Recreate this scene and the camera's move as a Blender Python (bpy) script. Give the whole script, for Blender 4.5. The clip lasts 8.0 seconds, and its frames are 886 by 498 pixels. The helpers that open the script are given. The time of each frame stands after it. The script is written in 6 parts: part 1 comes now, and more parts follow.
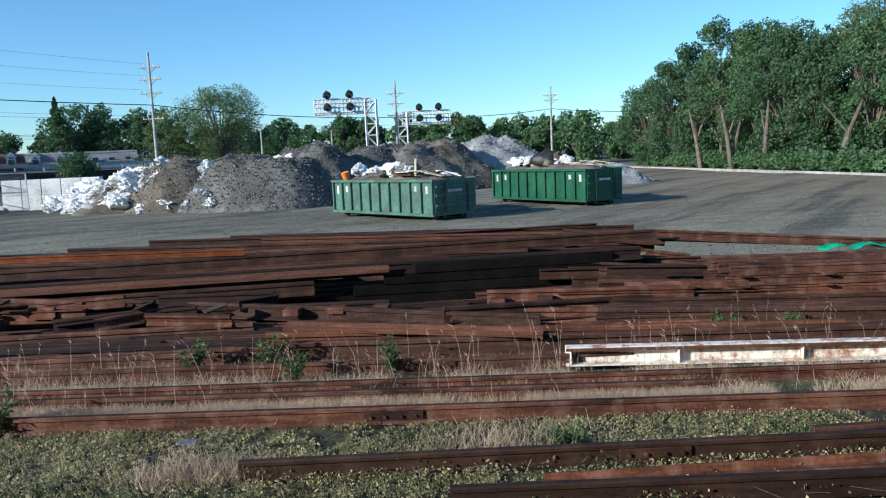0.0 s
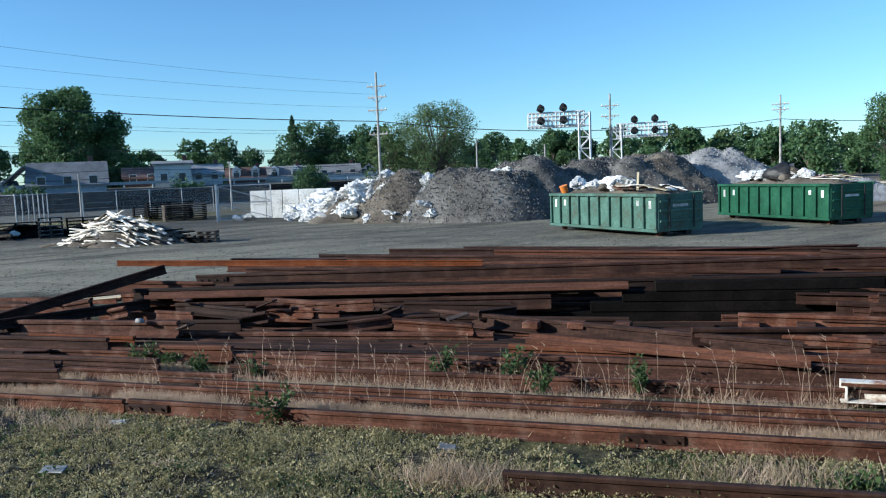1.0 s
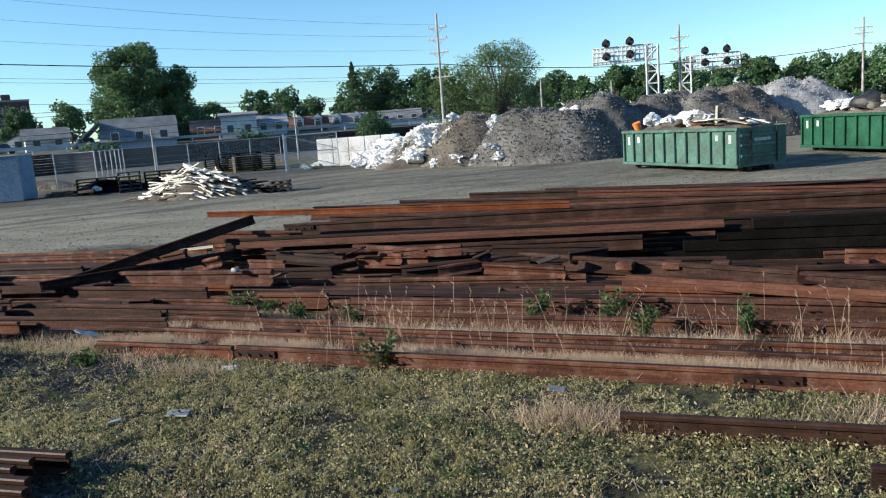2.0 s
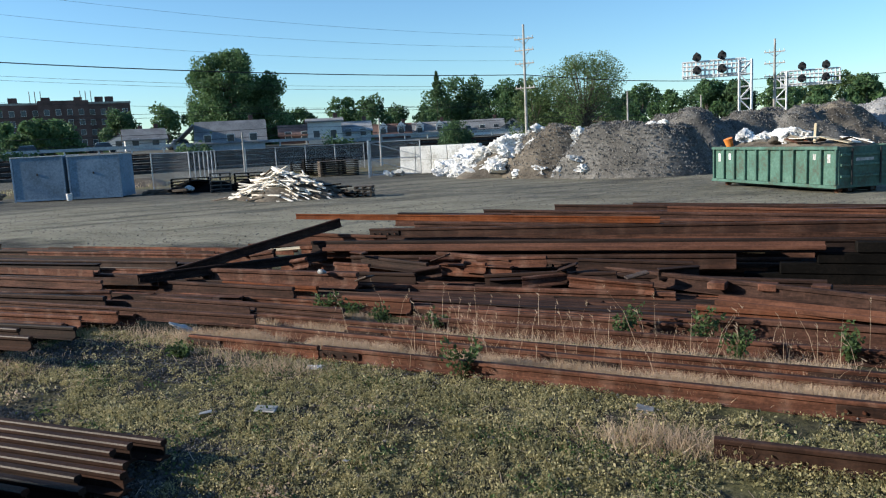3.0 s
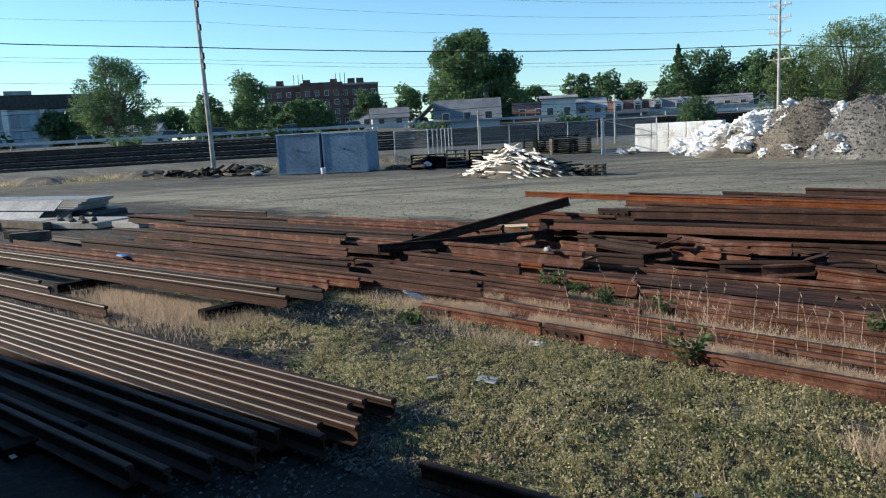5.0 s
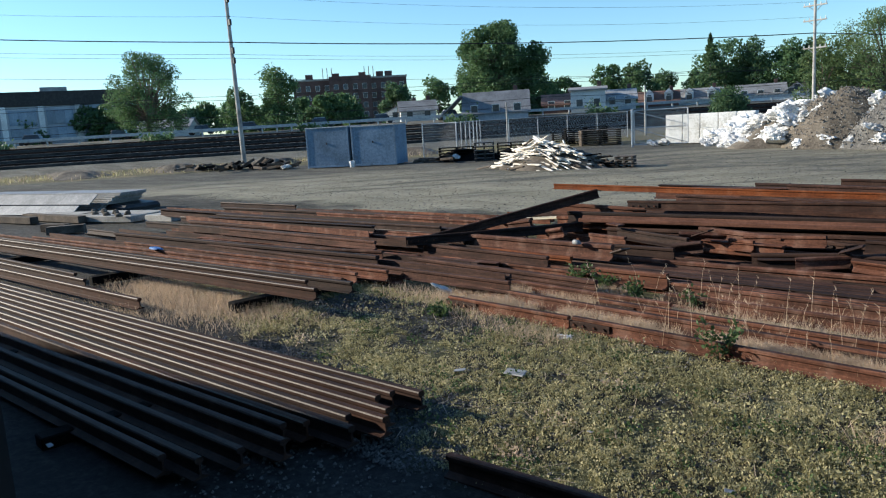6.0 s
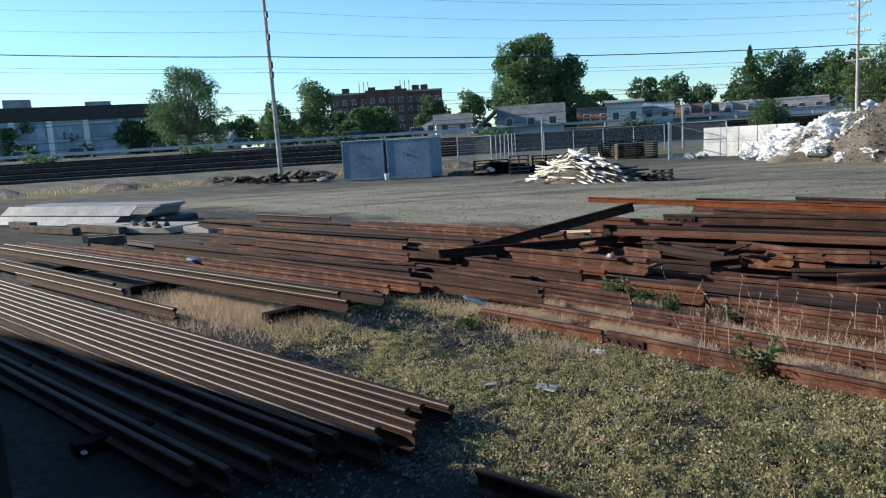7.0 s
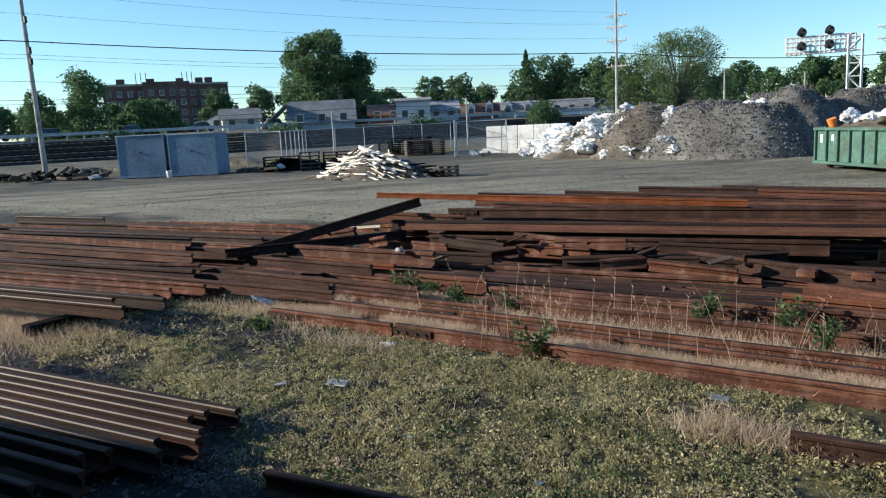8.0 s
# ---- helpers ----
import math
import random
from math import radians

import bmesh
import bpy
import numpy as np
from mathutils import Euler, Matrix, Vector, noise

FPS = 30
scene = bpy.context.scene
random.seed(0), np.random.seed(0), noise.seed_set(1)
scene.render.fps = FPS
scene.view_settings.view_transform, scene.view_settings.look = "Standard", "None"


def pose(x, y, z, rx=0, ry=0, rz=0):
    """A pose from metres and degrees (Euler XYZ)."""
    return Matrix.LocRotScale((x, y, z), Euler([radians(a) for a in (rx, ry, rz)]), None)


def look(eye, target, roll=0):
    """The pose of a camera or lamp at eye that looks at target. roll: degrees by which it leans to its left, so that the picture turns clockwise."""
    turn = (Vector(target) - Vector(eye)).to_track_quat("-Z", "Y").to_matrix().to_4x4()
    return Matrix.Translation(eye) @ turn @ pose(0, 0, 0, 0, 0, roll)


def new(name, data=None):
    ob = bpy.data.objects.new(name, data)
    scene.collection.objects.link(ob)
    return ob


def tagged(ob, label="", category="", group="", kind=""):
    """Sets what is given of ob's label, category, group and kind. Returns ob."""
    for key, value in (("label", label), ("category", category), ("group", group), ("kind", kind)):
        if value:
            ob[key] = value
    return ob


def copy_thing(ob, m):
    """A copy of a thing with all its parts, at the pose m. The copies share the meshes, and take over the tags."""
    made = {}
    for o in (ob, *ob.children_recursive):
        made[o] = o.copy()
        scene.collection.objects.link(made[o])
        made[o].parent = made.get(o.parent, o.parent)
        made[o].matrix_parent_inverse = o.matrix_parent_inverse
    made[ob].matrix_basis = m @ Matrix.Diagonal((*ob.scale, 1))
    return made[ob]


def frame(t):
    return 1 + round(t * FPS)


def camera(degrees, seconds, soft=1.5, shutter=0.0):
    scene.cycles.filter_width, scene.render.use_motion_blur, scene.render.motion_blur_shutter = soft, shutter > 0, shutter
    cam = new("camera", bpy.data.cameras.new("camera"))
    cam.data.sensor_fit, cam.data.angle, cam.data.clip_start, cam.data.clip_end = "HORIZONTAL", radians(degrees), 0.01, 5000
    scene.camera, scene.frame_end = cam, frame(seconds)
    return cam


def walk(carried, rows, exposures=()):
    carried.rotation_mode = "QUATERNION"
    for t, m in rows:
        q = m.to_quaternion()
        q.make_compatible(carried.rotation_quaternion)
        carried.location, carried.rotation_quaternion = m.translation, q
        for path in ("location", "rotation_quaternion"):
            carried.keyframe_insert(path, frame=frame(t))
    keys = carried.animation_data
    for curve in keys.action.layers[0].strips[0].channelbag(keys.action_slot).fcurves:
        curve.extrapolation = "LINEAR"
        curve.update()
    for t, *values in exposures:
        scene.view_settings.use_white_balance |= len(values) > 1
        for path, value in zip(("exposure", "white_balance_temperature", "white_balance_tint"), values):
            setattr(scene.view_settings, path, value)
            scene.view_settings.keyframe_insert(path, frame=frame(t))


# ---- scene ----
cam = camera(60.7, 8.0, soft=1.15, shutter=0.0)
ROWS = [  # seconds, x, y, z, yaw, pitch, roll
    (0.0, -0.064, -0.038, 2.566, -1.97, -7.08, 2.51),
    (0.5, -0.403, -0.045, 2.571, 8.09, -6.43, 0.02),
    (1.0, -0.604, -0.028, 2.591, 13.53, -5.43, 2.34),
    (1.5, -0.827, -0.059, 2.589, 14.80, -9.52, 3.38),
    (2.0, -1.013, -0.082, 2.612, 18.00, -9.43, 4.41),
    (2.2, -1.080, -0.100, 2.644, 19.95, -8.62, 5.08),
    (3.3, -1.154, -0.083, 2.591, 26.59, -8.72, 1.89),
    (3.5, -1.154, -0.072, 2.622, 28.95, -10.60, 2.11),
    (4.0, -1.164, -0.070, 2.629, 31.74, -8.06, 1.69),
    (4.5, -1.094, -0.092, 2.594, 37.91, -8.36, 2.45),
    (5.0, -1.108, -0.104, 2.613, 41.44, -9.07, 3.09),
    (6.5, -1.100, -0.078, 2.612, 44.75, -9.14, 3.55),
    (7.0, -1.107, -0.050, 2.602, 46.21, -8.36, 3.50),
    (7.5, -1.098, -0.058, 2.605, 45.00, -8.10, 3.47),
    (8.0, -1.026, -0.006, 2.589, 30.70, -9.47, 2.82),
]
EXPOSURES = [  # seconds, stops, kelvin, tint
    (0.0, 0.48, 5750, 6), (1.0, 0.48, 5750, 6), (1.5, 0.53, 6050, 8), (2.0, 0.68, 6350, 9), (3.5, 0.56, 6500, 9), (4.5, 0.68, 6500, 9), (6.5, 0.72, 6500, 8), (8.0, 0.68, 6500, 9)]
walk(cam, [(t, pose(x, y, z, 90 + pitch, roll, yaw)) for t, x, y, z, yaw, pitch, roll in ROWS], EXPOSURES)

# ---- world, sun ----
SUN = Vector((-0.93, -0.53, 0.39)).normalized()
world = bpy.data.worlds.new("sky")
scene.world = world
world.use_nodes = True
wn = world.node_tree
wn.nodes.clear()
sky = wn.nodes.new("ShaderNodeTexSky")
sky.sky_type, sky.sun_disc = "NISHITA", False
sky.sun_elevation, sky.sun_rotation = math.asin(SUN.z), math.atan2(SUN.x, SUN.y)
sky.air_density, sky.dust_density, sky.ozone_density = 1.0, 0.12, 4.4
bg = wn.nodes.new("ShaderNodeBackground")
bg.inputs["Strength"].default_value = 0.118
wo = wn.nodes.new("ShaderNodeOutputWorld")
cool = wn.nodes.new("ShaderNodeMix")
cool.data_type, cool.blend_type = "RGBA", "MULTIPLY"
cool.inputs[0].default_value, cool.inputs[7].default_value = 1.0, (0.87, 1.03, 1.07, 1)
wn.links.new(sky.outputs[0], cool.inputs[6])
wn.links.new(cool.outputs[2], bg.inputs[0])
wn.links.new(bg.outputs[0], wo.inputs[0])
lamp = bpy.data.lights.new("sun", "SUN")
lamp.energy, lamp.angle, lamp.color = 5.0, radians(0.55), (1.0, 0.91, 0.78)
sun = new("sun", lamp)
sun.matrix_world = look((0, 0, 60), Vector((0, 0, 60)) - SUN)


# ---- materials ----
def nodes_of(name):
    m = bpy.data.materials.new(name)
    m.use_nodes = True
    return m, m.node_tree, m.node_tree.nodes["Principled BSDF"]


def ramp(nt, fac, stops):
    r = nt.nodes.new("ShaderNodeValToRGB")
    while len(r.color_ramp.elements) < len(stops):
        r.color_ramp.elements.new(0.5)
    for e, (p, c) in zip(r.color_ramp.elements, stops):
        e.position, e.color = p, (*c, 1)
    nt.links.new(fac, r.inputs[0])
    return r.outputs[0]


def noise_of(nt, co, scale, detail=4.0, rough=0.6):
    n = nt.nodes.new("ShaderNodeTexNoise")
    n.inputs["Scale"].default_value, n.inputs["Detail"].default_value, n.inputs["Roughness"].default_value = scale, detail, rough
    nt.links.new(co, n.inputs["Vector"])
    return n.outputs["Fac"]


def mix(nt, fac, a, b, mode="MIX"):
    n = nt.nodes.new("ShaderNodeMix")
    n.data_type, n.blend_type = "RGBA", mode
    for sock, v in ((n.inputs[0], fac), (n.inputs[6], a), (n.inputs[7], b)):
        if isinstance(v, (int, float)):
            sock.default_value = v
        elif isinstance(v, tuple):
            sock.default_value = (*v, 1)
        else:
            nt.links.new(v, sock)
    return n.outputs[2]


def calc(nt, op, a, b=0.0):
    n = nt.nodes.new("ShaderNodeMath")
    n.operation = op
    for sock, v in zip(n.inputs, (a, b)):
        if isinstance(v, (int, float)):
            sock.default_value = v
        else:
            nt.links.new(v, sock)
    return n.outputs[0]


def bump_to(nt, bs, height, dist, strength=0.6):
    b = nt.nodes.new("ShaderNodeBump")
    b.inputs["Strength"].default_value, b.inputs["Distance"].default_value = strength, dist
    nt.links.new(height, b.inputs["Height"])
    nt.links.new(b.outputs[0], bs.inputs["Normal"])


def surface(name, dark, mid, light, big=0.8, fine=18.0, rough=0.85, metal=0.0, bump=0.004, vary=0.25, island=False):
    """A weathered surface: two scales of noise between three colours, a bump, and a shift of value for each object."""
    m, nt, bs = nodes_of(name)
    co = nt.nodes.new("ShaderNodeNewGeometry")
    pos = co.outputs["Position"]
    a, b = noise_of(nt, pos, big, 5), noise_of(nt, pos, fine, 5, 0.7)
    f = calc(nt, "ADD", calc(nt, "MULTIPLY", a, 0.5), calc(nt, "MULTIPLY", b, 0.5))
    col = ramp(nt, f, ((0.39, dark), (0.5, mid), (0.63, light)))
    if vary:
        info = nt.nodes.new("ShaderNodeObjectInfo")
        rnd = co.outputs["Random Per Island"] if island else info.outputs["Random"]
        v = calc(nt, "ADD", calc(nt, "MULTIPLY", rnd, 2 * vary), 1 - vary)
        hsv = nt.nodes.new("ShaderNodeHueSaturation")
        nt.links.new(v, hsv.inputs["Value"])
        nt.links.new(col, hsv.inputs["Color"])
        col = hsv.outputs[0]
    nt.links.new(col, bs.inputs["Base Color"])
    bs.inputs["Roughness"].default_value, bs.inputs["Metallic"].default_value = rough, metal
    bs.inputs["Specular IOR Level"].default_value = 0.3
    if bump:
        bump_to(nt, bs, b, bump)
    return m


def leafy(name, dark, mid, light, scale=0.25):
    m, nt, bs = nodes_of(name)
    co = nt.nodes.new("ShaderNodeNewGeometry")
    a = noise_of(nt, co.outputs["Position"], scale, 3)
    f = calc(nt, "ADD", calc(nt, "MULTIPLY", a, 0.6), calc(nt, "MULTIPLY", co.outputs["Random Per Island"], 0.4))
    nt.links.new(ramp(nt, f, ((0.25, dark), (0.5, mid), (0.8, light))), bs.inputs["Base Color"])
    bs.inputs["Roughness"].default_value = 0.6
    bs.inputs["Specular IOR Level"].default_value = 0.25
    tr = nt.nodes.new("ShaderNodeBsdfTranslucent")
    nt.links.new(ramp(nt, f, ((0.25, mid), (0.8, light))), tr.inputs["Color"])
    mx = nt.nodes.new("ShaderNodeMixShader")
    mx.inputs[0].default_value = 0.35
    nt.links.new(bs.outputs[0], mx.inputs[1])
    nt.links.new(tr.outputs[0], mx.inputs[2])
    nt.links.new(mx.outputs[0], nt.nodes["Material Output"].inputs[0])
    return m


def rusty(name, dark, mid, light, pale, rough, metal, vary, marks=0.45):
    """Rust in streaks along the rail, with pale scuffs, the marks that sleepers left, and a tone for each rail."""
    m, nt, bs = nodes_of(name)
    g = nt.nodes.new("ShaderNodeNewGeometry")
    pos = g.outputs["Position"]
    st = nt.nodes.new("ShaderNodeVectorMath")
    st.operation = "MULTIPLY"
    st.inputs[1].default_value = (1.0, 6.0, 14.0)
    nt.links.new(pos, st.inputs[0])
    a, b, c = noise_of(nt, st.outputs[0], 1.3, 5, 0.7), noise_of(nt, pos, 26, 6, 0.75), noise_of(nt, pos, 1.1, 4)
    f = calc(nt, "ADD", calc(nt, "MULTIPLY", a, 0.42), calc(nt, "ADD", calc(nt, "MULTIPLY", b, 0.33), calc(nt, "MULTIPLY", c, 0.25)))
    col = ramp(nt, f, ((0.37, dark), (0.49, mid), (0.60, light), (0.72, pale)))
    info = nt.nodes.new("ShaderNodeObjectInfo")
    sep = nt.nodes.new("ShaderNodeSeparateXYZ")
    nt.links.new(pos, sep.inputs[0])
    along = calc(nt, "ADD", calc(nt, "MULTIPLY", sep.outputs["X"], 11.4), calc(nt, "ADD", calc(nt, "MULTIPLY", info.outputs["Random"], 40.0), calc(nt, "MULTIPLY", c, 9.0)))
    wave = calc(nt, "MULTIPLY", calc(nt, "MAXIMUM", calc(nt, "SUBTRACT", calc(nt, "SINE", along), 0.55), 0.0), 2.2)
    spot = calc(nt, "MULTIPLY", calc(nt, "MULTIPLY", wave, calc(nt, "GREATER_THAN", info.outputs["Random"], 0.45)), calc(nt, "MULTIPLY", b, marks * 1.6))
    col = mix(nt, spot, col, pale)
    hsv = nt.nodes.new("ShaderNodeHueSaturation")
    nt.links.new(calc(nt, "ADD", calc(nt, "MULTIPLY", info.outputs["Random"], 2 * vary), 1 - vary), hsv.inputs["Value"])
    nt.links.new(calc(nt, "ADD", calc(nt, "MULTIPLY", info.outputs["Random"], 0.3), 0.85), hsv.inputs["Saturation"])
    nt.links.new(col, hsv.inputs["Color"])
    nt.links.new(hsv.outputs[0], bs.inputs["Base Color"])
    bs.inputs["Roughness"].default_value, bs.inputs["Metallic"].default_value = rough, metal
    bs.inputs["Specular IOR Level"].default_value = 0.16
    bump_to(nt, bs, b, 0.004)
    return m


RUST = rusty("rusted steel", (0.015, 0.0075, 0.006), (0.068, 0.031, 0.021), (0.145, 0.068, 0.047), (0.28, 0.19, 0.15), 0.8, 0.0, 0.5, 0.2)
RUST_DARK = rusty("dark scaled steel", (0.010, 0.006, 0.005), (0.030, 0.016, 0.012), (0.060, 0.031, 0.022), (0.13, 0.085, 0.065), 0.7, 0.0, 0.35, 0.15)
RUST_ORANGE = rusty("fresh orange rust", (0.045, 0.018, 0.011), (0.11, 0.041, 0.022), (0.18, 0.07, 0.038), (0.28, 0.16, 0.11), 0.85, 0.0, 0.25, 0.12)
STACK = rusty("brown stacked steel", (0.012, 0.006, 0.0045), (0.029, 0.0135, 0.009), (0.052, 0.025, 0.017), (0.08, 0.046, 0.032), 0.75, 0.0, 0.3, 0.1)
# paler worn steel; on rail heads it paints the thin glint along one edge
WORN_AND_GLINT = surface("worn steel and head-edge glint", (0.03, 0.02, 0.015), (0.066, 0.047, 0.037), (0.125, 0.095, 0.075), 2.0, 40, 0.62, 0.0, 0.001, 0.2)
# creosoted wood, taken almost to black so it also paints the pile's shaded gap
TAR_AND_SHADE = surface("creosoted timber and gap shade", (0.003, 0.0028, 0.0026), (0.006, 0.0055, 0.005), (0.015, 0.012, 0.010), 2, 30, 0.8, 0, 0.006, 0.3)
TAR_AND_SHADE.node_tree.nodes["Principled BSDF"].inputs["Specular IOR Level"].default_value = 0.06
SLEEPER = surface("weathered timber", (0.035, 0.026, 0.02), (0.08, 0.062, 0.048), (0.16, 0.13, 0.10), 2, 40, 0.9, 0, 0.006, 0.3)
PLANK = surface("pale plank", (0.28, 0.23, 0.15), (0.45, 0.38, 0.26), (0.58, 0.5, 0.36), 2, 40, 0.85, 0, 0.002, 0.2)
LUMBER = surface("bleached lumber", (0.5, 0.45, 0.38), (0.7, 0.65, 0.57), (0.84, 0.8, 0.73), 1.5, 30, 0.85, 0, 0.002, 0.22)
WHITE_STEEL = surface("chipped white paint", (0.30, 0.12, 0.06), (0.72, 0.68, 0.6), (0.82, 0.8, 0.75), 2.2, 14, 0.6, 0, 0.002, 0.05)
GREEN = surface("green dumpster paint", (0.06, 0.075, 0.055), (0.058, 0.13, 0.1), (0.1, 0.185, 0.15), 1.2, 9, 0.6, 0, 0.003, 0.1)
GREEN_DEEP = surface("deep green dumpster paint", (0.010, 0.045, 0.025), (0.012, 0.082, 0.042), (0.03, 0.12, 0.065), 1.2, 9, 0.55, 0, 0.003, 0.1)
BLUE_STEEL = surface("faded blue paint", (0.085, 0.135, 0.185), (0.13, 0.20, 0.275), (0.19, 0.27, 0.35), 0.7, 7, 0.6, 0, 0.002, 0.12)
SHEET = surface("grey sheet", (0.17, 0.175, 0.175), (0.25, 0.255, 0.255), (0.36, 0.36, 0.355), 0.8, 10, 0.55, 0.2, 0.001, 0.1)
CONCRETE = surface("concrete", (0.22, 0.21, 0.19), (0.33, 0.32, 0.29), (0.45, 0.43, 0.4), 1.5, 18, 0.9, 0, 0.003, 0.15)
WHITE_BLOCK = surface("whitewashed block", (0.5, 0.48, 0.43), (0.74, 0.73, 0.69), (0.84, 0.83, 0.8), 0.9, 8, 0.85, 0, 0.004, 0.1)
BAG = surface("white woven sack", (0.36, 0.35, 0.33), (0.58, 0.58, 0.57), (0.74, 0.74, 0.74), 1.5, 12, 0.6, 0, 0.01, 0.28)
SOIL = surface("dark spoil", (0.05, 0.048, 0.045), (0.105, 0.10, 0.092), (0.21, 0.20, 0.185), 0.6, 9, 0.97, 0, 0.03, 0.1)
SOIL_BROWN = surface("brown spoil", (0.05, 0.042, 0.034), (0.115, 0.098, 0.078), (0.22, 0.19, 0.152), 0.6, 9, 0.97, 0, 0.03, 0.1)
STONE_GREY = surface("grey ballast", (0.17, 0.17, 0.17), (0.30, 0.30, 0.30), (0.46, 0.45, 0.44), 0.8, 9, 0.95, 0, 0.05, 0.1)
PEBBLE = surface("track stone", (0.04, 0.038, 0.035), (0.09, 0.086, 0.08), (0.2, 0.19, 0.18), 6, 60, 0.9, 0, 0.002, 0.4, True)
BALLAST = surface("dark ballast", (0.018, 0.017, 0.016), (0.042, 0.04, 0.037), (0.09, 0.085, 0.08), 0.8, 9, 0.97, 0, 0.03, 0.15)
SPOIL_STONE = surface("spoil stone", (0.085, 0.082, 0.076), (0.16, 0.152, 0.14), (0.27, 0.255, 0.235), 3, 20, 0.95, 0, 0, 0.4, True)
PALE_STONE = surface("pale ballast stone", (0.2, 0.2, 0.2), (0.32, 0.32, 0.315), (0.45, 0.445, 0.44), 3, 20, 0.95, 0, 0, 0.3, True)
GALV = surface("galvanised steel", (0.30, 0.31, 0.32), (0.42, 0.43, 0.44), (0.55, 0.56, 0.56), 3, 25, 0.5, 0.5, 0, 0.1)
SIGNAL_WHITE = surface("aluminium paint", (0.55, 0.57, 0.58), (0.68, 0.7, 0.71), (0.8, 0.81, 0.81), 2, 12, 0.5, 0.2, 0, 0.05)
BLACK = surface("black enamel", (0.012, 0.012, 0.013), (0.022, 0.022, 0.023), (0.045, 0.043, 0.042), 2, 20, 0.5, 0, 0, 0.2)
POLE = surface("weathered pole", (0.2, 0.19, 0.175), (0.34, 0.325, 0.3), (0.46, 0.44, 0.41), 1.2, 22, 0.9, 0, 0.004, 0.1)
CABLE = surface("cable", (0.015, 0.015, 0.016), (0.03, 0.03, 0.032), (0.05, 0.05, 0.05), 1, 10, 0.6, 0, 0, 0)
BARK = surface("bark", (0.06, 0.045, 0.035), (0.13, 0.105, 0.085), (0.22, 0.18, 0.15), 1, 9, 0.95, 0, 0.03, 0.15)
BRICK = surface("dark red brick", (0.07, 0.042, 0.038), (0.105, 0.065, 0.057), (0.15, 0.095, 0.085), 0.3, 5, 0.9, 0, 0.004, 0.1)
RENDER_WALL = surface("pale siding", (0.5, 0.5, 0.48), (0.64, 0.64, 0.62), (0.74, 0.74, 0.72), 0.4, 5, 0.8, 0, 0.002, 0.25)
FACTORY = surface("grey panel wall", (0.27, 0.31, 0.35), (0.36, 0.40, 0.44), (0.45, 0.49, 0.53), 0.2, 4, 0.8, 0, 0, 0.1)
# pale blue base colour stands in for sky reflected in the factory windows
SKY_PANE = surface("factory glazing with painted sky", (0.14, 0.20, 0.27), (0.20, 0.28, 0.36), (0.28, 0.36, 0.44), 0.3, 3, 0.2, 0, 0, 0.25)
ROOF_GREY = surface("grey shingles", (0.14, 0.145, 0.15), (0.23, 0.235, 0.24), (0.33, 0.335, 0.34), 0.5, 8, 0.9, 0, 0.006, 0.25)
ROOF_RED = surface("red brown shingles", (0.10, 0.06, 0.048), (0.17, 0.10, 0.08), (0.25, 0.155, 0.125), 0.5, 8, 0.9, 0, 0.006, 0.25)
GLASS_DARK = surface("window glass", (0.03, 0.04, 0.05), (0.05, 0.065, 0.08), (0.08, 0.1, 0.12), 0.5, 3, 0.12, 0, 0, 0.3)
CAR_PAINT = surface("car paint", (0.3, 0.31, 0.33), (0.4, 0.41, 0.43), (0.5, 0.51, 0.53), 0.3, 3, 0.3, 0.1, 0, 0.7)
TRAIN = surface("dull train steel", (0.012, 0.012, 0.014), (0.018, 0.018, 0.02), (0.03, 0.03, 0.03), 1, 9, 0.8, 0, 0, 0)
ORANGE = surface("orange plastic", (0.6, 0.18, 0.03), (0.7, 0.22, 0.04), (0.75, 0.28, 0.07), 3, 20, 0.5, 0, 0, 0.1)
BLUE_TARP = surface("blue plastic", (0.03, 0.09, 0.25), (0.05, 0.14, 0.36), (0.1, 0.22, 0.45), 3, 20, 0.5, 0, 0, 0.1)
GREEN_TARP = surface("green netting", (0.01, 0.2, 0.09), (0.015, 0.36, 0.17), (0.05, 0.45, 0.24), 4, 30, 0.6, 0, 0.004, 0.1)
LEAF = leafy("broad leaves", (0.036, 0.08, 0.038), (0.082, 0.155, 0.064), (0.145, 0.235, 0.10))
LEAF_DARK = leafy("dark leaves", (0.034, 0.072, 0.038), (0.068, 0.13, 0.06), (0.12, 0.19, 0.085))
LEAF_PALE = leafy("pale willow leaves", (0.06, 0.10, 0.04), (0.11, 0.17, 0.065), (0.19, 0.25, 0.11))
WEED = leafy("low weeds", (0.085, 0.09, 0.04), (0.30, 0.275, 0.135), (0.60, 0.53, 0.31), 1.3)
DRY = leafy("dry grass", (0.30, 0.22, 0.15), (0.50, 0.38, 0.27), (0.68, 0.54, 0.40), 1.3)
SPRIG = leafy("fresh sprig", (0.03, 0.055, 0.02), (0.06, 0.1, 0.035), (0.11, 0.165, 0.06), 3)


# ---- mesh helpers ----
def rise(x, y):
    """Height of the land: flat yard, then the railway bank and the higher ground behind it."""
    d = (x + 56.0) * -0.79 + (y - 34.0) * 0.61
    s = min(1.0, max(0.0, (d - 4.0) / 48.0))
    return 3.0 * s * s * (3 - 2 * s)


def bank(d, along):
    """A place on the railway bank, d metres behind the pole line, along it from the leaning pole."""
    x, y = -56.0 + 0.61 * along - 0.79 * d, 34.0 + 0.79 * along + 0.61 * d
    return Vector((x, y, rise(x, y)))


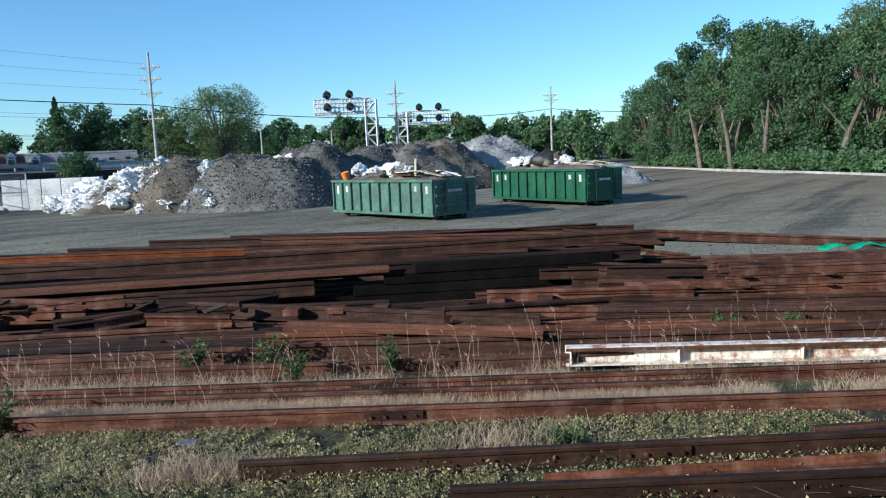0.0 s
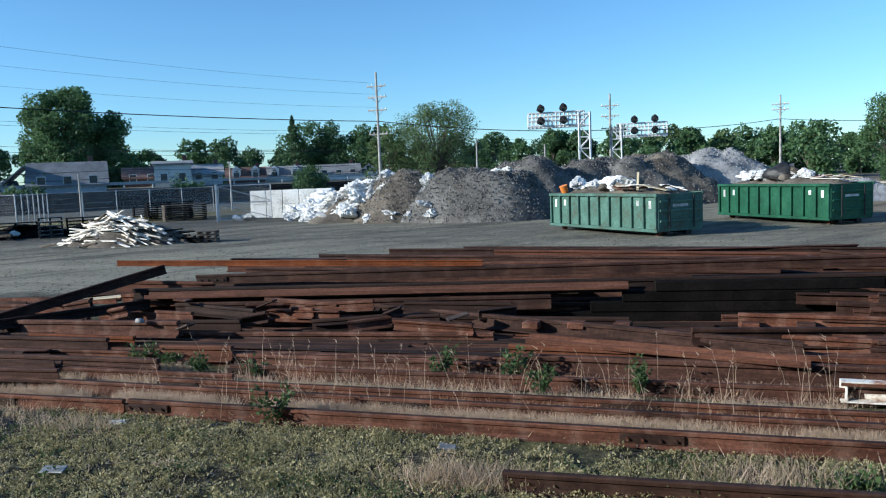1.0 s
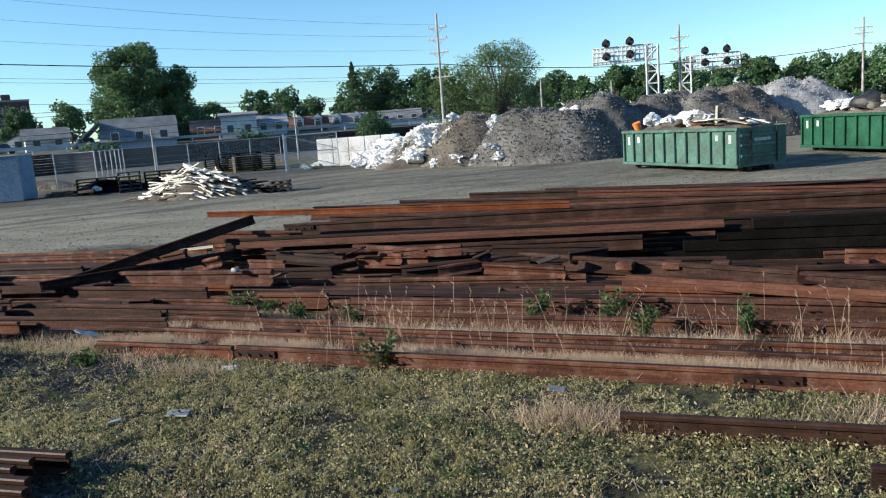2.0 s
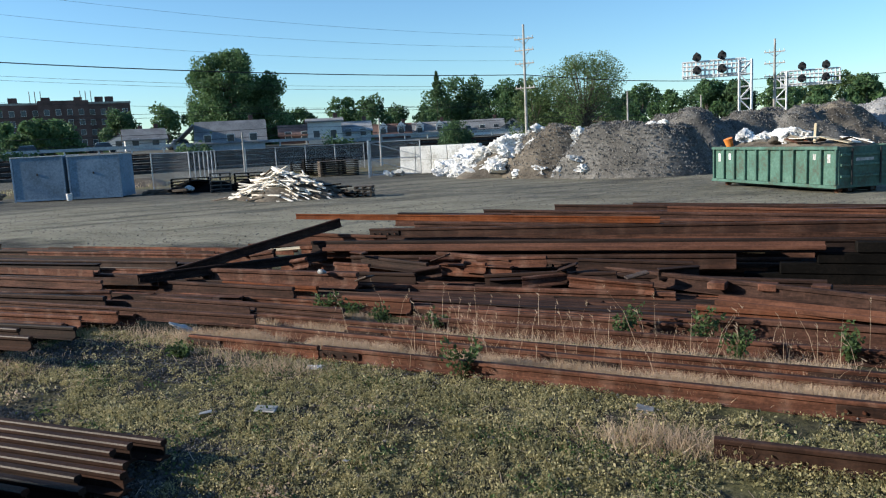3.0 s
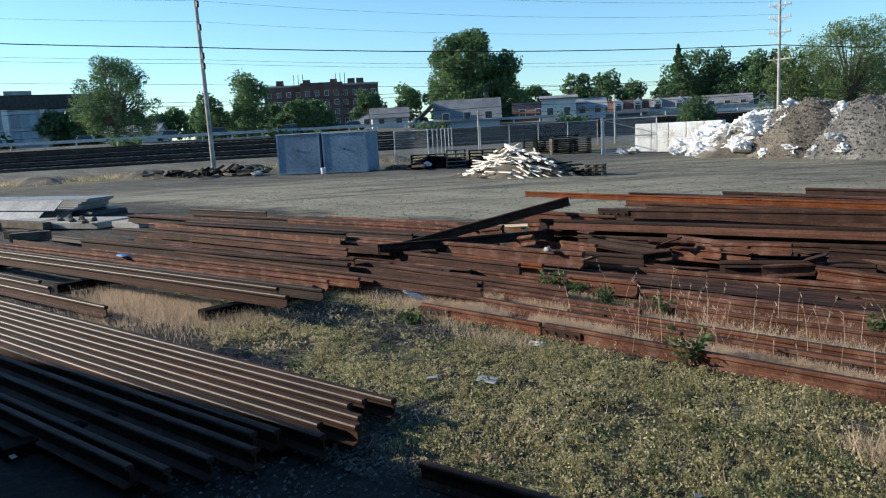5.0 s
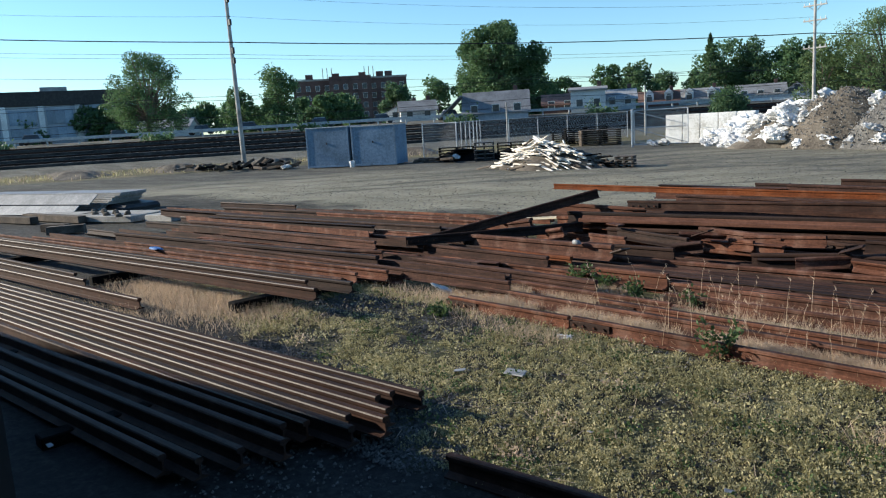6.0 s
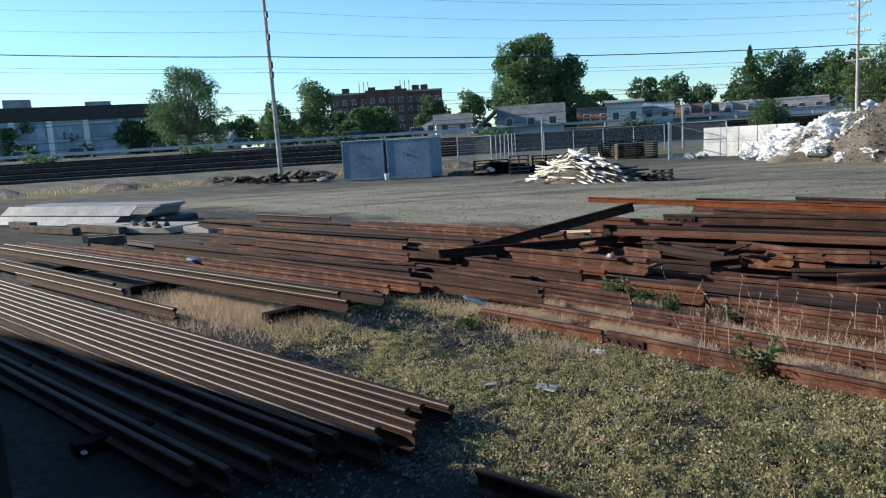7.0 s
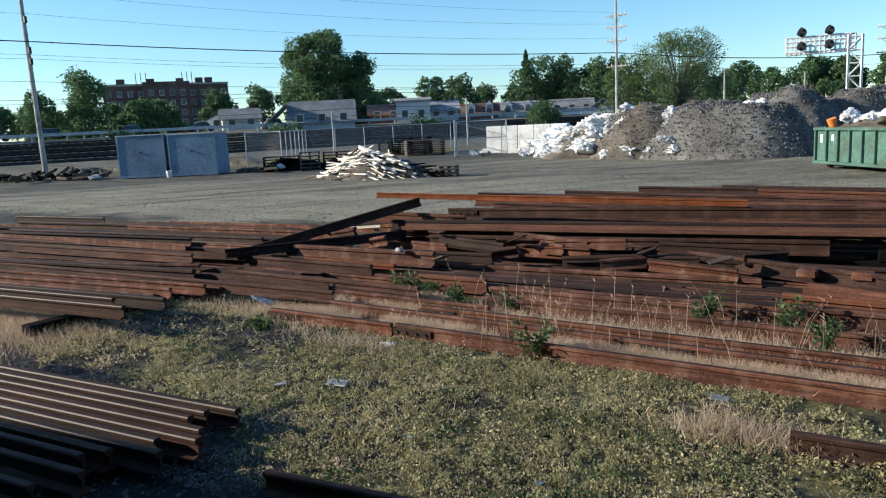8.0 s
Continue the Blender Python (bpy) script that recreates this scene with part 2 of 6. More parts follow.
def mesh_of(name, verts, faces, material, smooth=False):
    me = bpy.data.meshes.new(name)
    me.from_pydata([tuple(v) for v in verts], [], [tuple(f) for f in faces])
    me.materials.append(material)
    if smooth:
        me.polygons.foreach_set("use_smooth", [True] * len(me.polygons))
    me.update()
    return me


def part(name, bm, material, parent=None, label="", smooth=False):
    me = bpy.data.meshes.new(name)
    bm.to_mesh(me)
    bm.free()
    me.materials.append(material)
    if smooth:
        me.polygons.foreach_set("use_smooth", [True] * len(me.polygons))
    ob = new(name, me)
    ob.parent = parent
    return tagged(ob, label)


def base(name, m, label, category, group="", kind=""):
    ob = new(name)
    ob.matrix_world = m
    ob.empty_display_size = 0.3
    return tagged(ob, label, category, group, kind)


def box(bm, lo, hi, bevel=0.0, m=None):
    r = bmesh.ops.create_cube(bm, size=1)
    c = [(a + b) / 2 for a, b in zip(lo, hi)]
    s = [b - a for a, b in zip(lo, hi)]
    bmesh.ops.transform(bm, matrix=Matrix.Translation(c) @ Matrix.Diagonal((*s, 1)), verts=r["verts"])
    vs = r["verts"]
    if bevel:
        es = list({e for v in vs for e in v.link_edges})
        out = bmesh.ops.bevel(bm, geom=es, offset=bevel, segments=1, affect="EDGES")
        vs = list({v for f in out["faces"] for v in f.verts} | {v for v in vs if v.is_valid})
    if m is not None:
        bmesh.ops.transform(bm, matrix=m, verts=vs)
    return bm


def boxed(lo, hi, bevel=0.0, m=None):
    return box(bmesh.new(), lo, hi, bevel, m)


def tube(bm, p, q, r1, r2=None, n=8):
    """A round bar from p to q."""
    p, q = Vector(p), Vector(q)
    d = q - p
    r = bmesh.ops.create_cone(bm, cap_ends=True, segments=n, radius1=r1, radius2=r1 if r2 is None else r2, depth=d.length)
    m = Matrix.Translation((p + q) / 2) @ d.to_track_quat("Z", "Y").to_matrix().to_4x4()
    bmesh.ops.transform(bm, matrix=m, verts=r["verts"])
    return bm


def bar(bm, p, q, w):
    """A square bar from p to q."""
    return tube(bm, p, q, w * 0.707, None, 4)


def quads(name, centres, sizes, material, rng, upright=False, aspect=1.0):
    """Many small leaves as one mesh."""
    n = len(centres)
    a = rng.normal(size=(n, 3))
    a /= np.linalg.norm(a, axis=1)[:, None]
    b = rng.normal(size=(n, 3))
    if upright:
        a = np.stack([rng.normal(size=n) * 0.45, rng.normal(size=n) * 0.45, np.ones(n)], 1)
        th = rng.uniform(0, 2 * math.pi, n)
        b = np.stack([np.cos(th), np.sin(th), np.zeros(n)], 1)
    b -= a * (a * b).sum(1)[:, None] / (a * a).sum(1)[:, None]
    b /= np.linalg.norm(b, axis=1)[:, None] + 1e-9
    s = np.asarray(sizes)[:, None] * 0.5
    c = np.asarray(centres)
    if upright:
        v = np.stack([c - b * s * aspect, c + b * s * aspect, c + a * s * 2], 1).reshape(-1, 3)
        f = np.arange(3 * n).reshape(-1, 3)
    else:
        v = np.stack([c - a * s, c + b * s * 0.6, c + a * s, c - b * s * 0.6], 1).reshape(-1, 3)
        f = np.arange(4 * n).reshape(-1, 4)
    return mesh_of(name, v.tolist(), f.tolist(), material)


# ---- the ground ----
def steps(near, far, fine, count):
    out = list(np.arange(-near, near + 0.01, fine))
    k = (far / near) ** (1 / count)
    return [-near * k ** i for i in range(count, 0, -1)] + out + [near * k ** i for i in range(1, count + 1)]


def ground():
    xs = [x - 12 for x in steps(30, 3000, 0.5, 40)]
    ys = [y + 14 for y in steps(24, 3000, 0.5, 40)]
    verts, faces = [], []
    for y in ys:
        for x in xs:
            z = rise(x, y)
            z += 0.05 * noise.noise(Vector((x * 0.35, y * 0.35, 3.0))) + 0.02 * noise.noise(Vector((x * 1.3, y * 1.3, 7.0)))
            if y > 60:
                z += 0.25 * noise.noise(Vector((x * 0.04, y * 0.04, 1.0)))
            verts.append((x, y, z - 0.02))
    w = len(xs)
    for j in range(len(ys) - 1):
        for i in range(w - 1):
            faces.append((j * w + i, j * w + i + 1, (j + 1) * w + i + 1, (j + 1) * w + i))
    m, nt, bs = nodes_of("yard ground")
    g = nt.nodes.new("ShaderNodeNewGeometry")
    pos = g.outputs["Position"]
    sep = nt.nodes.new("ShaderNodeSeparateXYZ")
    nt.links.new(pos, sep.inputs[0])
    wob = calc(nt, "MULTIPLY", calc(nt, "SUBTRACT", noise_of(nt, pos, 0.22, 4), 0.5), 9.0)
    y = calc(nt, "ADD", sep.outputs["Y"], wob)
    fine, mid_n, big = noise_of(nt, pos, 14, 6, 0.75), noise_of(nt, pos, 1.6, 5), noise_of(nt, pos, 0.12, 4)
    lg = nt.nodes.new("ShaderNodeVectorMath")
    lg.operation = "MULTIPLY"
    lg.inputs[1].default_value = (0.35, 1.3, 1.0)
    nt.links.new(pos, lg.inputs[0])
    coarse, patch = noise_of(nt, pos, 5.0, 5, 0.7), noise_of(nt, lg.outputs[0], 0.6, 7, 0.7)
    f = calc(nt, "ADD", calc(nt, "MULTIPLY", fine, 0.42), calc(nt, "ADD", calc(nt, "MULTIPLY", coarse, 0.24), calc(nt, "MULTIPLY", patch, 0.34)))
    grit = ramp(nt, f, ((0.36, (0.045, 0.043, 0.034)), (0.5, (0.13, 0.123, 0.098)), (0.64, (0.32, 0.3, 0.245))))
    weedy = ramp(nt, f, ((0.36, (0.04, 0.042, 0.02)), (0.5, (0.12, 0.115, 0.055)), (0.64, (0.30, 0.26, 0.14))))
    floor = ramp(nt, f, ((0.38, (0.014, 0.014, 0.012)), (0.5, (0.05, 0.047, 0.035)), (0.64, (0.17, 0.15, 0.10))))
    track = ramp(nt, f, ((0.36, (0.13, 0.12, 0.085)), (0.5, (0.25, 0.23, 0.168)), (0.64, (0.40, 0.37, 0.285))))
    lot = ramp(nt, f, ((0.36, (0.085, 0.077, 0.055)), (0.5, (0.19, 0.173, 0.128)), (0.64, (0.34, 0.312, 0.24))))
    dirt = ramp(nt, f, ((0.36, (0.07, 0.055, 0.035)), (0.5, (0.15, 0.12, 0.078)), (0.64, (0.27, 0.22, 0.15))))

    def band(v, a, b):
        n = nt.nodes.new("ShaderNodeMapRange")
        n.interpolation_type = "SMOOTHSTEP"
        n.inputs["From Min"].default_value, n.inputs["From Max"].default_value = a, b
        nt.links.new(v, n.inputs["Value"])
        return n.outputs[0]
    # dark gravel beside the train, its colour blackened to deepen the train's shadow
    cinder_shade = ramp(nt, f, ((0.36, (0.012, 0.012, 0.012)), (0.5, (0.03, 0.029, 0.027)), (0.64, (0.07, 0.066, 0.06))))
    near = mix(nt, band(mid_n, 0.40, 0.62), floor, weedy)
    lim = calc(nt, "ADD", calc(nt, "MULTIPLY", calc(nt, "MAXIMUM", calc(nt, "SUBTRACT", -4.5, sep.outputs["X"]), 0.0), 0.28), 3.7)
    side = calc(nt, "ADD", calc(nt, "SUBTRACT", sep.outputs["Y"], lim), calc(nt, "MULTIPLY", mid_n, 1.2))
    near = mix(nt, band(side, 0.3, 1.0), cinder_shade, near)
    ballast = ramp(nt, f, ((0.36, (0.016, 0.016, 0.016)), (0.5, (0.055, 0.053, 0.048)), (0.64, (0.15, 0.145, 0.13))))
    near = mix(nt, calc(nt, "MULTIPLY", band(calc(nt, "MULTIPLY", sep.outputs["X"], -1.0), 11, 17), 0.85), near, ballast)
    yard = mix(nt, band(big, 0.42, 0.58), lot, track)
    col = mix(nt, band(y, 15.5, 17.5), near, track)
    col = mix(nt, band(y, 23, 27), col, yard)
    col = mix(nt, band(y, 27, 33), col, mix(nt, band(mid_n, 0.4, 0.6), grit, lot))
    col = mix(nt, band(y, 36, 44), col, yard)
    d = calc(nt, "ADD", calc(nt, "MULTIPLY", calc(nt, "ADD", sep.outputs["X"], 56.0), -0.79), calc(nt, "MULTIPLY", calc(nt, "SUBTRACT", sep.outputs["Y"], 34.0), 0.61))
    tan = ramp(nt, f, ((0.36, (0.11, 0.088, 0.06)), (0.5, (0.215, 0.175, 0.122)), (0.64, (0.36, 0.30, 0.22))))
    col = mix(nt, calc(nt, "MULTIPLY", band(calc(nt, "ADD", sep.outputs["X"], wob), 4, 14), band(y, 18, 30)), col, tan)
    slag = ramp(nt, f, ((0.36, (0.022, 0.022, 0.02)), (0.5, (0.075, 0.072, 0.062)), (0.64, (0.20, 0.19, 0.16))))
    lane = nt.nodes.new("ShaderNodeCombineXYZ")
    nt.links.new(calc(nt, "MULTIPLY", d, 0.55), lane.inputs[0])
    nt.links.new(calc(nt, "MULTIPLY", calc(nt, "ADD", calc(nt, "MULTIPLY", sep.outputs["X"], 0.61), calc(nt, "MULTIPLY", sep.outputs["Y"], 0.79)), 0.045), lane.inputs[1])
    ruts = noise_of(nt, lane.outputs[0], 1.0, 6, 0.65)
    col = mix(nt, calc(nt, "MULTIPLY", band(ruts, 0.5, 0.6), calc(nt, "MULTIPLY", band(y, 17, 22), 0.7)), col, slag)
    col = mix(nt, calc(nt, "MULTIPLY", band(ruts, 0.47, 0.40), calc(nt, "MULTIPLY", band(y, 15, 18), 0.6)), col, track)
    col = mix(nt, calc(nt, "MULTIPLY", band(d, -24, -15), 0.85), col, slag)
    col = mix(nt, band(d, -6, -2), col, mix(nt, band(mid_n, 0.42, 0.58), dirt, weedy))
    col = mix(nt, band(d, 8, 11), col, grit)
    col = mix(nt, band(d, 60, 80), col, weedy)
    nt.links.new(col, bs.inputs["Base Color"])
    bs.inputs["Roughness"].default_value = 0.97
    bs.inputs["Specular IOR Level"].default_value = 0.15
    bump_to(nt, bs, f, 0.09, 1.0)
    me = mesh_of("ground", verts, faces, m, True)
    tagged(new("ground", me), "grey gravel yard with low weeds and packed dirt", "ground", kind="structure")


ground()

# ---- steel rails ----
RAIL_H = 0.172


def rail_mesh(material, top, head=(7, 8)):
    """A rail a metre long: foot, web and rounded head; its base lies at z = 0."""
    half = [(0.070, 0.0), (0.070, 0.011), (0.030, 0.024), (0.010, 0.036), (0.009, 0.118), (0.034, 0.130), (0.036, 0.158), (0.028, 0.170), (0.0, 0.172)]
    ring = half + [(-y, z) for y, z in reversed(half[:-1])]
    n = len(ring)
    verts = [(x, y, z) for x in (0.0, 1.0) for y, z in ring]
    faces = [(i, (i + 1) % n, n + (i + 1) % n, n + i) for i in range(n)] + [tuple(range(n - 1, -1, -1)), tuple(range(n, 2 * n))]
    me = mesh_of("rail", verts, faces, material)
    me.materials.append(top)
    for i in head:
        me.polygons[i].material_index = 1
    return me


# the worn rail has its glint painted on the near head corner only
RAILS = {"rust": rail_mesh(RUST, RUST), "dark": rail_mesh(RUST_DARK, RUST_DARK), "orange": rail_mesh(RUST_ORANGE, RUST_ORANGE), "worn": rail_mesh(STACK, WORN_AND_GLINT, (6,)), "browntop": rail_mesh(RUST, RUST_DARK)}
RAIL_WORDS = {"rust": "red-brown rusted steel rail lying in the scrap pile", "dark": "dark scaled steel rail lying in the scrap pile", "orange": "bright orange rusted steel rail in the scrap pile",
              "worn": "dark steel rail with a worn head and painted edge glint", "browntop": "rusted steel rail with dark head lying among dry grass"}


def rail(x1, y1, z1, x2, y2, z2, tone="rust", roll=0.0, words="", group="rails in the scrap pile", size=1.0):
    """A rail from one end to the other; z is its lowest line, roll turns it about its length."""
    p, q = Vector((x1, y1, z1)), Vector((x2, y2, z2))
    d = q - p
    ax = d.normalized()
    side = Vector((0, 0, 1)).cross(ax).normalized()
    up = ax.cross(side)
    m = Matrix((ax, side, up)).transposed().to_4x4()
    a = abs(math.sin(radians(roll)))
    lift = Vector((0, 0, 0.07 * size * a if roll % 180 else 0.0)) + (Vector((0, 0, RAIL_H * size)) if math.cos(radians(roll)) < -0.5 else Vector())
    ob = new("steel_rail", RAILS[tone])
    ob.matrix_world = Matrix.Translation(p + lift) @ m @ Matrix.Rotation(radians(roll), 4, "X") @ Matrix.Diagonal((d.length, size, size, 1))
    return tagged(ob, words or RAIL_WORDS[tone], "rail", group)


def joint_bar(ob, at):
    """A bolted joint bar on both sides of the web, at metres from the rail's start."""
    full = ob.matrix_world
    unit = full @ Matrix.Diagonal((1 / full.col[0].length, 1, 1, 1))
    for s in (-1, 1):
        jb = part("joint_bar", boxed((at - 0.3, 0.011, 0.03), (at + 0.3, 0.034, 0.122), 0.008, Matrix.Diagonal((1, s, 1, 1))), RUST_DARK, ob)
        if s < 0:
            jb.data.flip_normals()
        jb.matrix_parent_inverse = full.inverted()
        jb.matrix_basis = unit
        for k in (-0.22, -0.08, 0.08, 0.22):
            bt = part("bolt", tube(bmesh.new(), (at + k, s * 0.034, 0.075), (at + k, s * 0.056, 0.075), 0.016, None, 6), RUST, jb)
            bt.matrix_parent_inverse = unit.inverted()
            bt.matrix_basis = unit


def timber(x1, y1, z1, x2, y2, z2, w=0.2, h=0.18, material=TAR_AND_SHADE, words="black creosoted timber and gap shade sleeper under the rails", group="timbers", name="timber_sleeper"):
    p, q = Vector((x1, y1, z1)), Vector((x2, y2, z2))
    d = q - p
    ob = part(name, boxed((0, -w / 2, 0), (d.length, w / 2, h), 0.012), material)
    ob.matrix_world = Matrix.Translation(p) @ d.to_track_quat("X", "Z").to_matrix().to_4x4()
    return tagged(ob, words, "timber", group)


def near_stack():
    """The long rails laid side by side beside the train."""
    words, grp = "long dark rail with worn head, laid in the flat stack", "rails stacked beside the track"
    shift = (0.0, -0.22, -0.25, 0.05, 0.18, -0.12, 0.1, -0.3, -0.42, -0.2, -0.55, -0.35, -0.6, -0.45, -0.75)
    for i, dx in enumerate(shift):
        if i in (10, 12):
            continue
        x, y = -5.80 + dx, 4.35 - 0.148 * i
        far = -29.0 - 1.3 * (i % 3)
        # rows from 8 on lie in the train's shadow; darker steel paints it deeper
        rail(x, y, 0.09 if i < 9 else 0.06, far, y + (far - x) * 0.039, 0.12 if i < 9 else 0.06, "worn" if i < 8 else "dark", 0, words, grp)
    for x in (-8.2, -11.6, -15.0, -18.5, -22.0, -26.0):
        timber(x, 2.0 + (x + 6) * 0.039, -0.06, x + 0.1, 4.6 + (x + 6) * 0.039, -0.06, 0.2, 0.15)
    rail(-12.3, 4.75, 0.09, -19.5, 4.40, 0.10, "worn", 0, words, grp)
    rail(-14.9, 4.95, 0.09, -24.0, 4.55, 0.10, "worn", 0, words, grp)
    rail(-16.0, 5.2, 0.05, -27.0, 4.75, 0.08, "dark", 0, words, grp)


def left_field():
    """Rails spread flat, running away beside the pile."""
    grp = "rails spread beside the pile"
    rail(-9.58, 6.05, 0.28, -24.2, 5.15, 0.26, "worn", 0, "", grp)
    rail(-10.3, 6.42, 0.25, -25.0, 5.55, 0.24, "worn", 0, "", grp)
    rail(-9.9, 6.95, 0.16, -25.0, 5.95, 0.16, "dark", 0, "", grp)
    rail(-10.5, 7.25, 0.10, -26.0, 6.35, 0.12, "rust", 0, "", grp)
    for x in (-11.0, -15.5, -20.0):
        timber(x, 5.6 + (x + 10) * 0.06, 0.02, x + 0.15, 7.6 + (x + 10) * 0.06, 0.02, 0.22, 0.16)
    rail(-7.9, 8.25, 0.12, -16.2, 8.12, 0.14, "rust", 0, "", grp)
    rail(-8.4, 8.75, 0.12, -17.4, 8.62, 0.12, "rust", 90, "", grp)
    rail(-11.6, 9.10, 0.16, -17.2, 8.05, 0.14, "rust", 0, "", grp)
    rail(-21.5, 14.2, 0.10, -25.8, 14.0, 0.10, "worn", 0, "", grp)
    rng = random.Random(5)
    for i in range(34):
        big = 1.45 if i % 4 == 1 else 1.0
        y = 7.6 + 0.19 * i
        x = -9.2 - rng.uniform(0, 2.2) - (1.2 if y > 11 else 0)
        ln = rng.uniform(7, 14)
        sl = rng.uniform(0.02, 0.09)
        z = rng.choice((0.02, 0.04, 0.12))
        rail(x, y, z, x - ln, y - ln * sl, z + rng.uniform(-0.02, 0.04), rng.choice(("rust", "rust", "worn", "dark", "rust", "browntop")), rng.choice((0, 0, 0, 0, 0, 90, 35, 180)), "", grp, big)
    for i in range(9):
        y = 9.4 + 0.5 * i
        x = -10.5 - rng.uniform(0, 3.5)
        rail(x, y, 0.26, x - rng.uniform(4, 9), y + rng.uniform(-0.6, 0.5), 0.22, rng.choice(("rust", "dark", "rust")), rng.choice((0, 90, 180)), "", grp)


def front_rows():
    """Single rails half sunk in dry grass before the pile."""
    grp = "rails in the dry grass"
    rows = ((-8.45, 7.55, -6.35, 7.47, "browntop"), (-6.30, 7.50, 5.8, 6.72, "browntop"),
            (-8.95, 8.30, 2.9, 7.42, "browntop"), (-6.5, 8.42, 5.6, 7.62, "browntop"),
            (-12.3, 9.46, -6.9, 8.98, "rust"), (-8.57, 8.85, -5.6, 8.66, "rust"), (-5.9, 9.15, 6.2, 8.42, "rust"),
            (-6.4, 9.75, 4.0, 9.20, "rust"))
    for x1, y1, x2, y2, tone in rows:
        r = rail(x1, y1, -0.01, x2, y2, -0.01, tone, 0, "", grp)
        joint_bar(r, 0.25)
        if x2 - x1 > 6:
            joint_bar(r, 5.9)
    near = "rails in the weeds"
    joint_bar(rail(-1.63, 5.92, 0.0, 9.0, 5.72, 0.0, "dark", 0, "dark rail lying in low weeds", near), 3.4)
    rail(0.78, 5.42, 0.0, 10.0, 5.62, 0.0, "rust", 90, "rusted rail on its side in low weeds", near)
    rail(0.06, 5.22, 0.0, 10.0, 4.84, 0.0, "dark", 0, "dark rail lying in low weeds", near)
    rail(3.15, 5.98, 0.0, 12.0, 6.2, 0.0, "rust", 0, "rusted rail lying in low weeds", near)
    rail(-4.86, 3.70, 0.0, -1.67, 3.95, 0.0, "dark", 0, "short dark rail beside the track", near)


def pile():
    """The heap of scrap rails: fillers under it, then the long rails that show on top."""
    rng = random.Random(11)

    def height(y):
        pts = ((9.6, 0.0), (10.3, 0.10), (11.2, 0.22), (12.1, 0.40), (13.2, 0.80), (15.4, 0.85), (16.3, 0.0))
        for (a, ha), (b, hb) in zip(pts, pts[1:]):
            if a <= y <= b:
                return ha + (hb - ha) * (y - a) / (b - a)
        return 0.0
    for i in range(64):
        y = rng.uniform(12.0, 15.9)
        ln = rng.choice((3.0, 4.0, 5.5, 7.0, 9.0, 11.5)) * rng.uniform(0.85, 1.1)
        x = rng.uniform(-10.2, 3.8 - ln)
        a = rng.gauss(0, 0.06)
        z = rng.uniform(0, 1) * height(y)
        if x + ln > -2.2 and y < 13.2:
            z = min(z, 0.2)
        rail(x, y - a * ln / 2, z, x + ln, y + a * ln / 2, max(0, z + rng.uniform(-0.1, 0.1)), rng.choice(("rust", "rust", "dark", "dark", "browntop", "orange")), rng.choice((0, 0, 0, 0, 180, 90)), size=rng.choice((1.0, 1.0, 1.15, 1.35)))
    # the bed of rails under the near slope
    for i in range(46):
        y = 9.75 + 0.052 * i
        ln = rng.uniform(4.5, 9.5)
        x = -10.9 + (i * 0.618 % 1) * (14.2 - ln)
        a = rng.gauss(-0.03, 0.03)
        z = max(0.0, 0.11 * (y - 10.0)) * rng.uniform(0, 1)
        if x + ln > -2.4:
            z *= 0.3
        rail(x, y - a * ln / 2, z, x + ln, y + a * ln / 2, z + rng.uniform(0, 0.03), rng.choice(("rust", "rust", "dark", "browntop")), rng.choice((0, 0, 0, 0, 90, 180)))
    # long rails over the top
    rail(-10.0, 12.37, 1.165, -3.0, 12.55, 1.06, "orange", 0, size=0.62)
    joint_bar(rail(-8.33, 12.35, 0.81, 4.0, 12.86, 0.97, "dark"), 0.32)
    rail(-9.42, 12.0, 0.57, 3.6, 12.42, 0.70, "dark", 0, size=1.25)
    rail(-9.0, 11.86, 0.60, -0.6, 12.14, 0.70, "orange", 90)
    rail(-8.4, 11.74, 0.34, -1.8, 11.98, 0.44, "dark", size=1.3)
    joint_bar(rail(-11.6, 9.72, 0.32, -9.1, 12.0, 0.42, "dark"), 0.32)
    rail(-11.4, 10.0, 0.30, -8.95, 12.35, 1.02, "dark")
    for x, y, z, x2, y2, tone in ((-7.4, 15.0, 0.80, 3.4, 15.5, "dark"), (-7.1, 15.2, 0.92, 4.6, 14.6, "dark"), (-6.3, 14.7, 0.95, 3.9, 14.2, "rust"), (-5.6, 15.5, 1.0, 4.4, 15.6, "dark"),
                                  (-4.0, 15.7, 1.05, 3.0, 15.9, "dark"), (-3.2, 14.9, 1.0, 4.3, 14.5, "orange"), (-7.0, 14.2, 0.85, 4.2, 13.6, "dark"), (-8.0, 13.6, 0.84, 3.0, 13.3, "rust"), (2.6, 14.0, 1.1, 4.3, 13.3, "dark")):
        rail(x, y, min(z, 0.98) - 0.05, x2, y2, min(z, 0.98) - 0.2, tone)
    # the rails that can be told apart on the near slope
    joint_bar(rail(-11.4, 10.60, 0.22, -7.5, 10.42, 0.25, "rust", size=1.5), 0.5)
    rail(-11.40, 10.00, 0.14, -8.45, 9.95, 0.12, "rust", size=1.2)
    rail(-10.1, 10.20, 0.14, -8.1, 10.12, 0.12, "orange", size=1.15)
    rail(-8.30, 10.84, 0.24, -6.62, 10.78, 0.26, "worn", size=1.15)
    rail(-7.85, 10.98, 0.10, -6.7, 10.94, 0.10, "dark", 90)
    joint_bar(rail(-7.69, 10.70, 0.04, -2.52, 10.70, 0.08, "rust", size=1.35), 0.5)
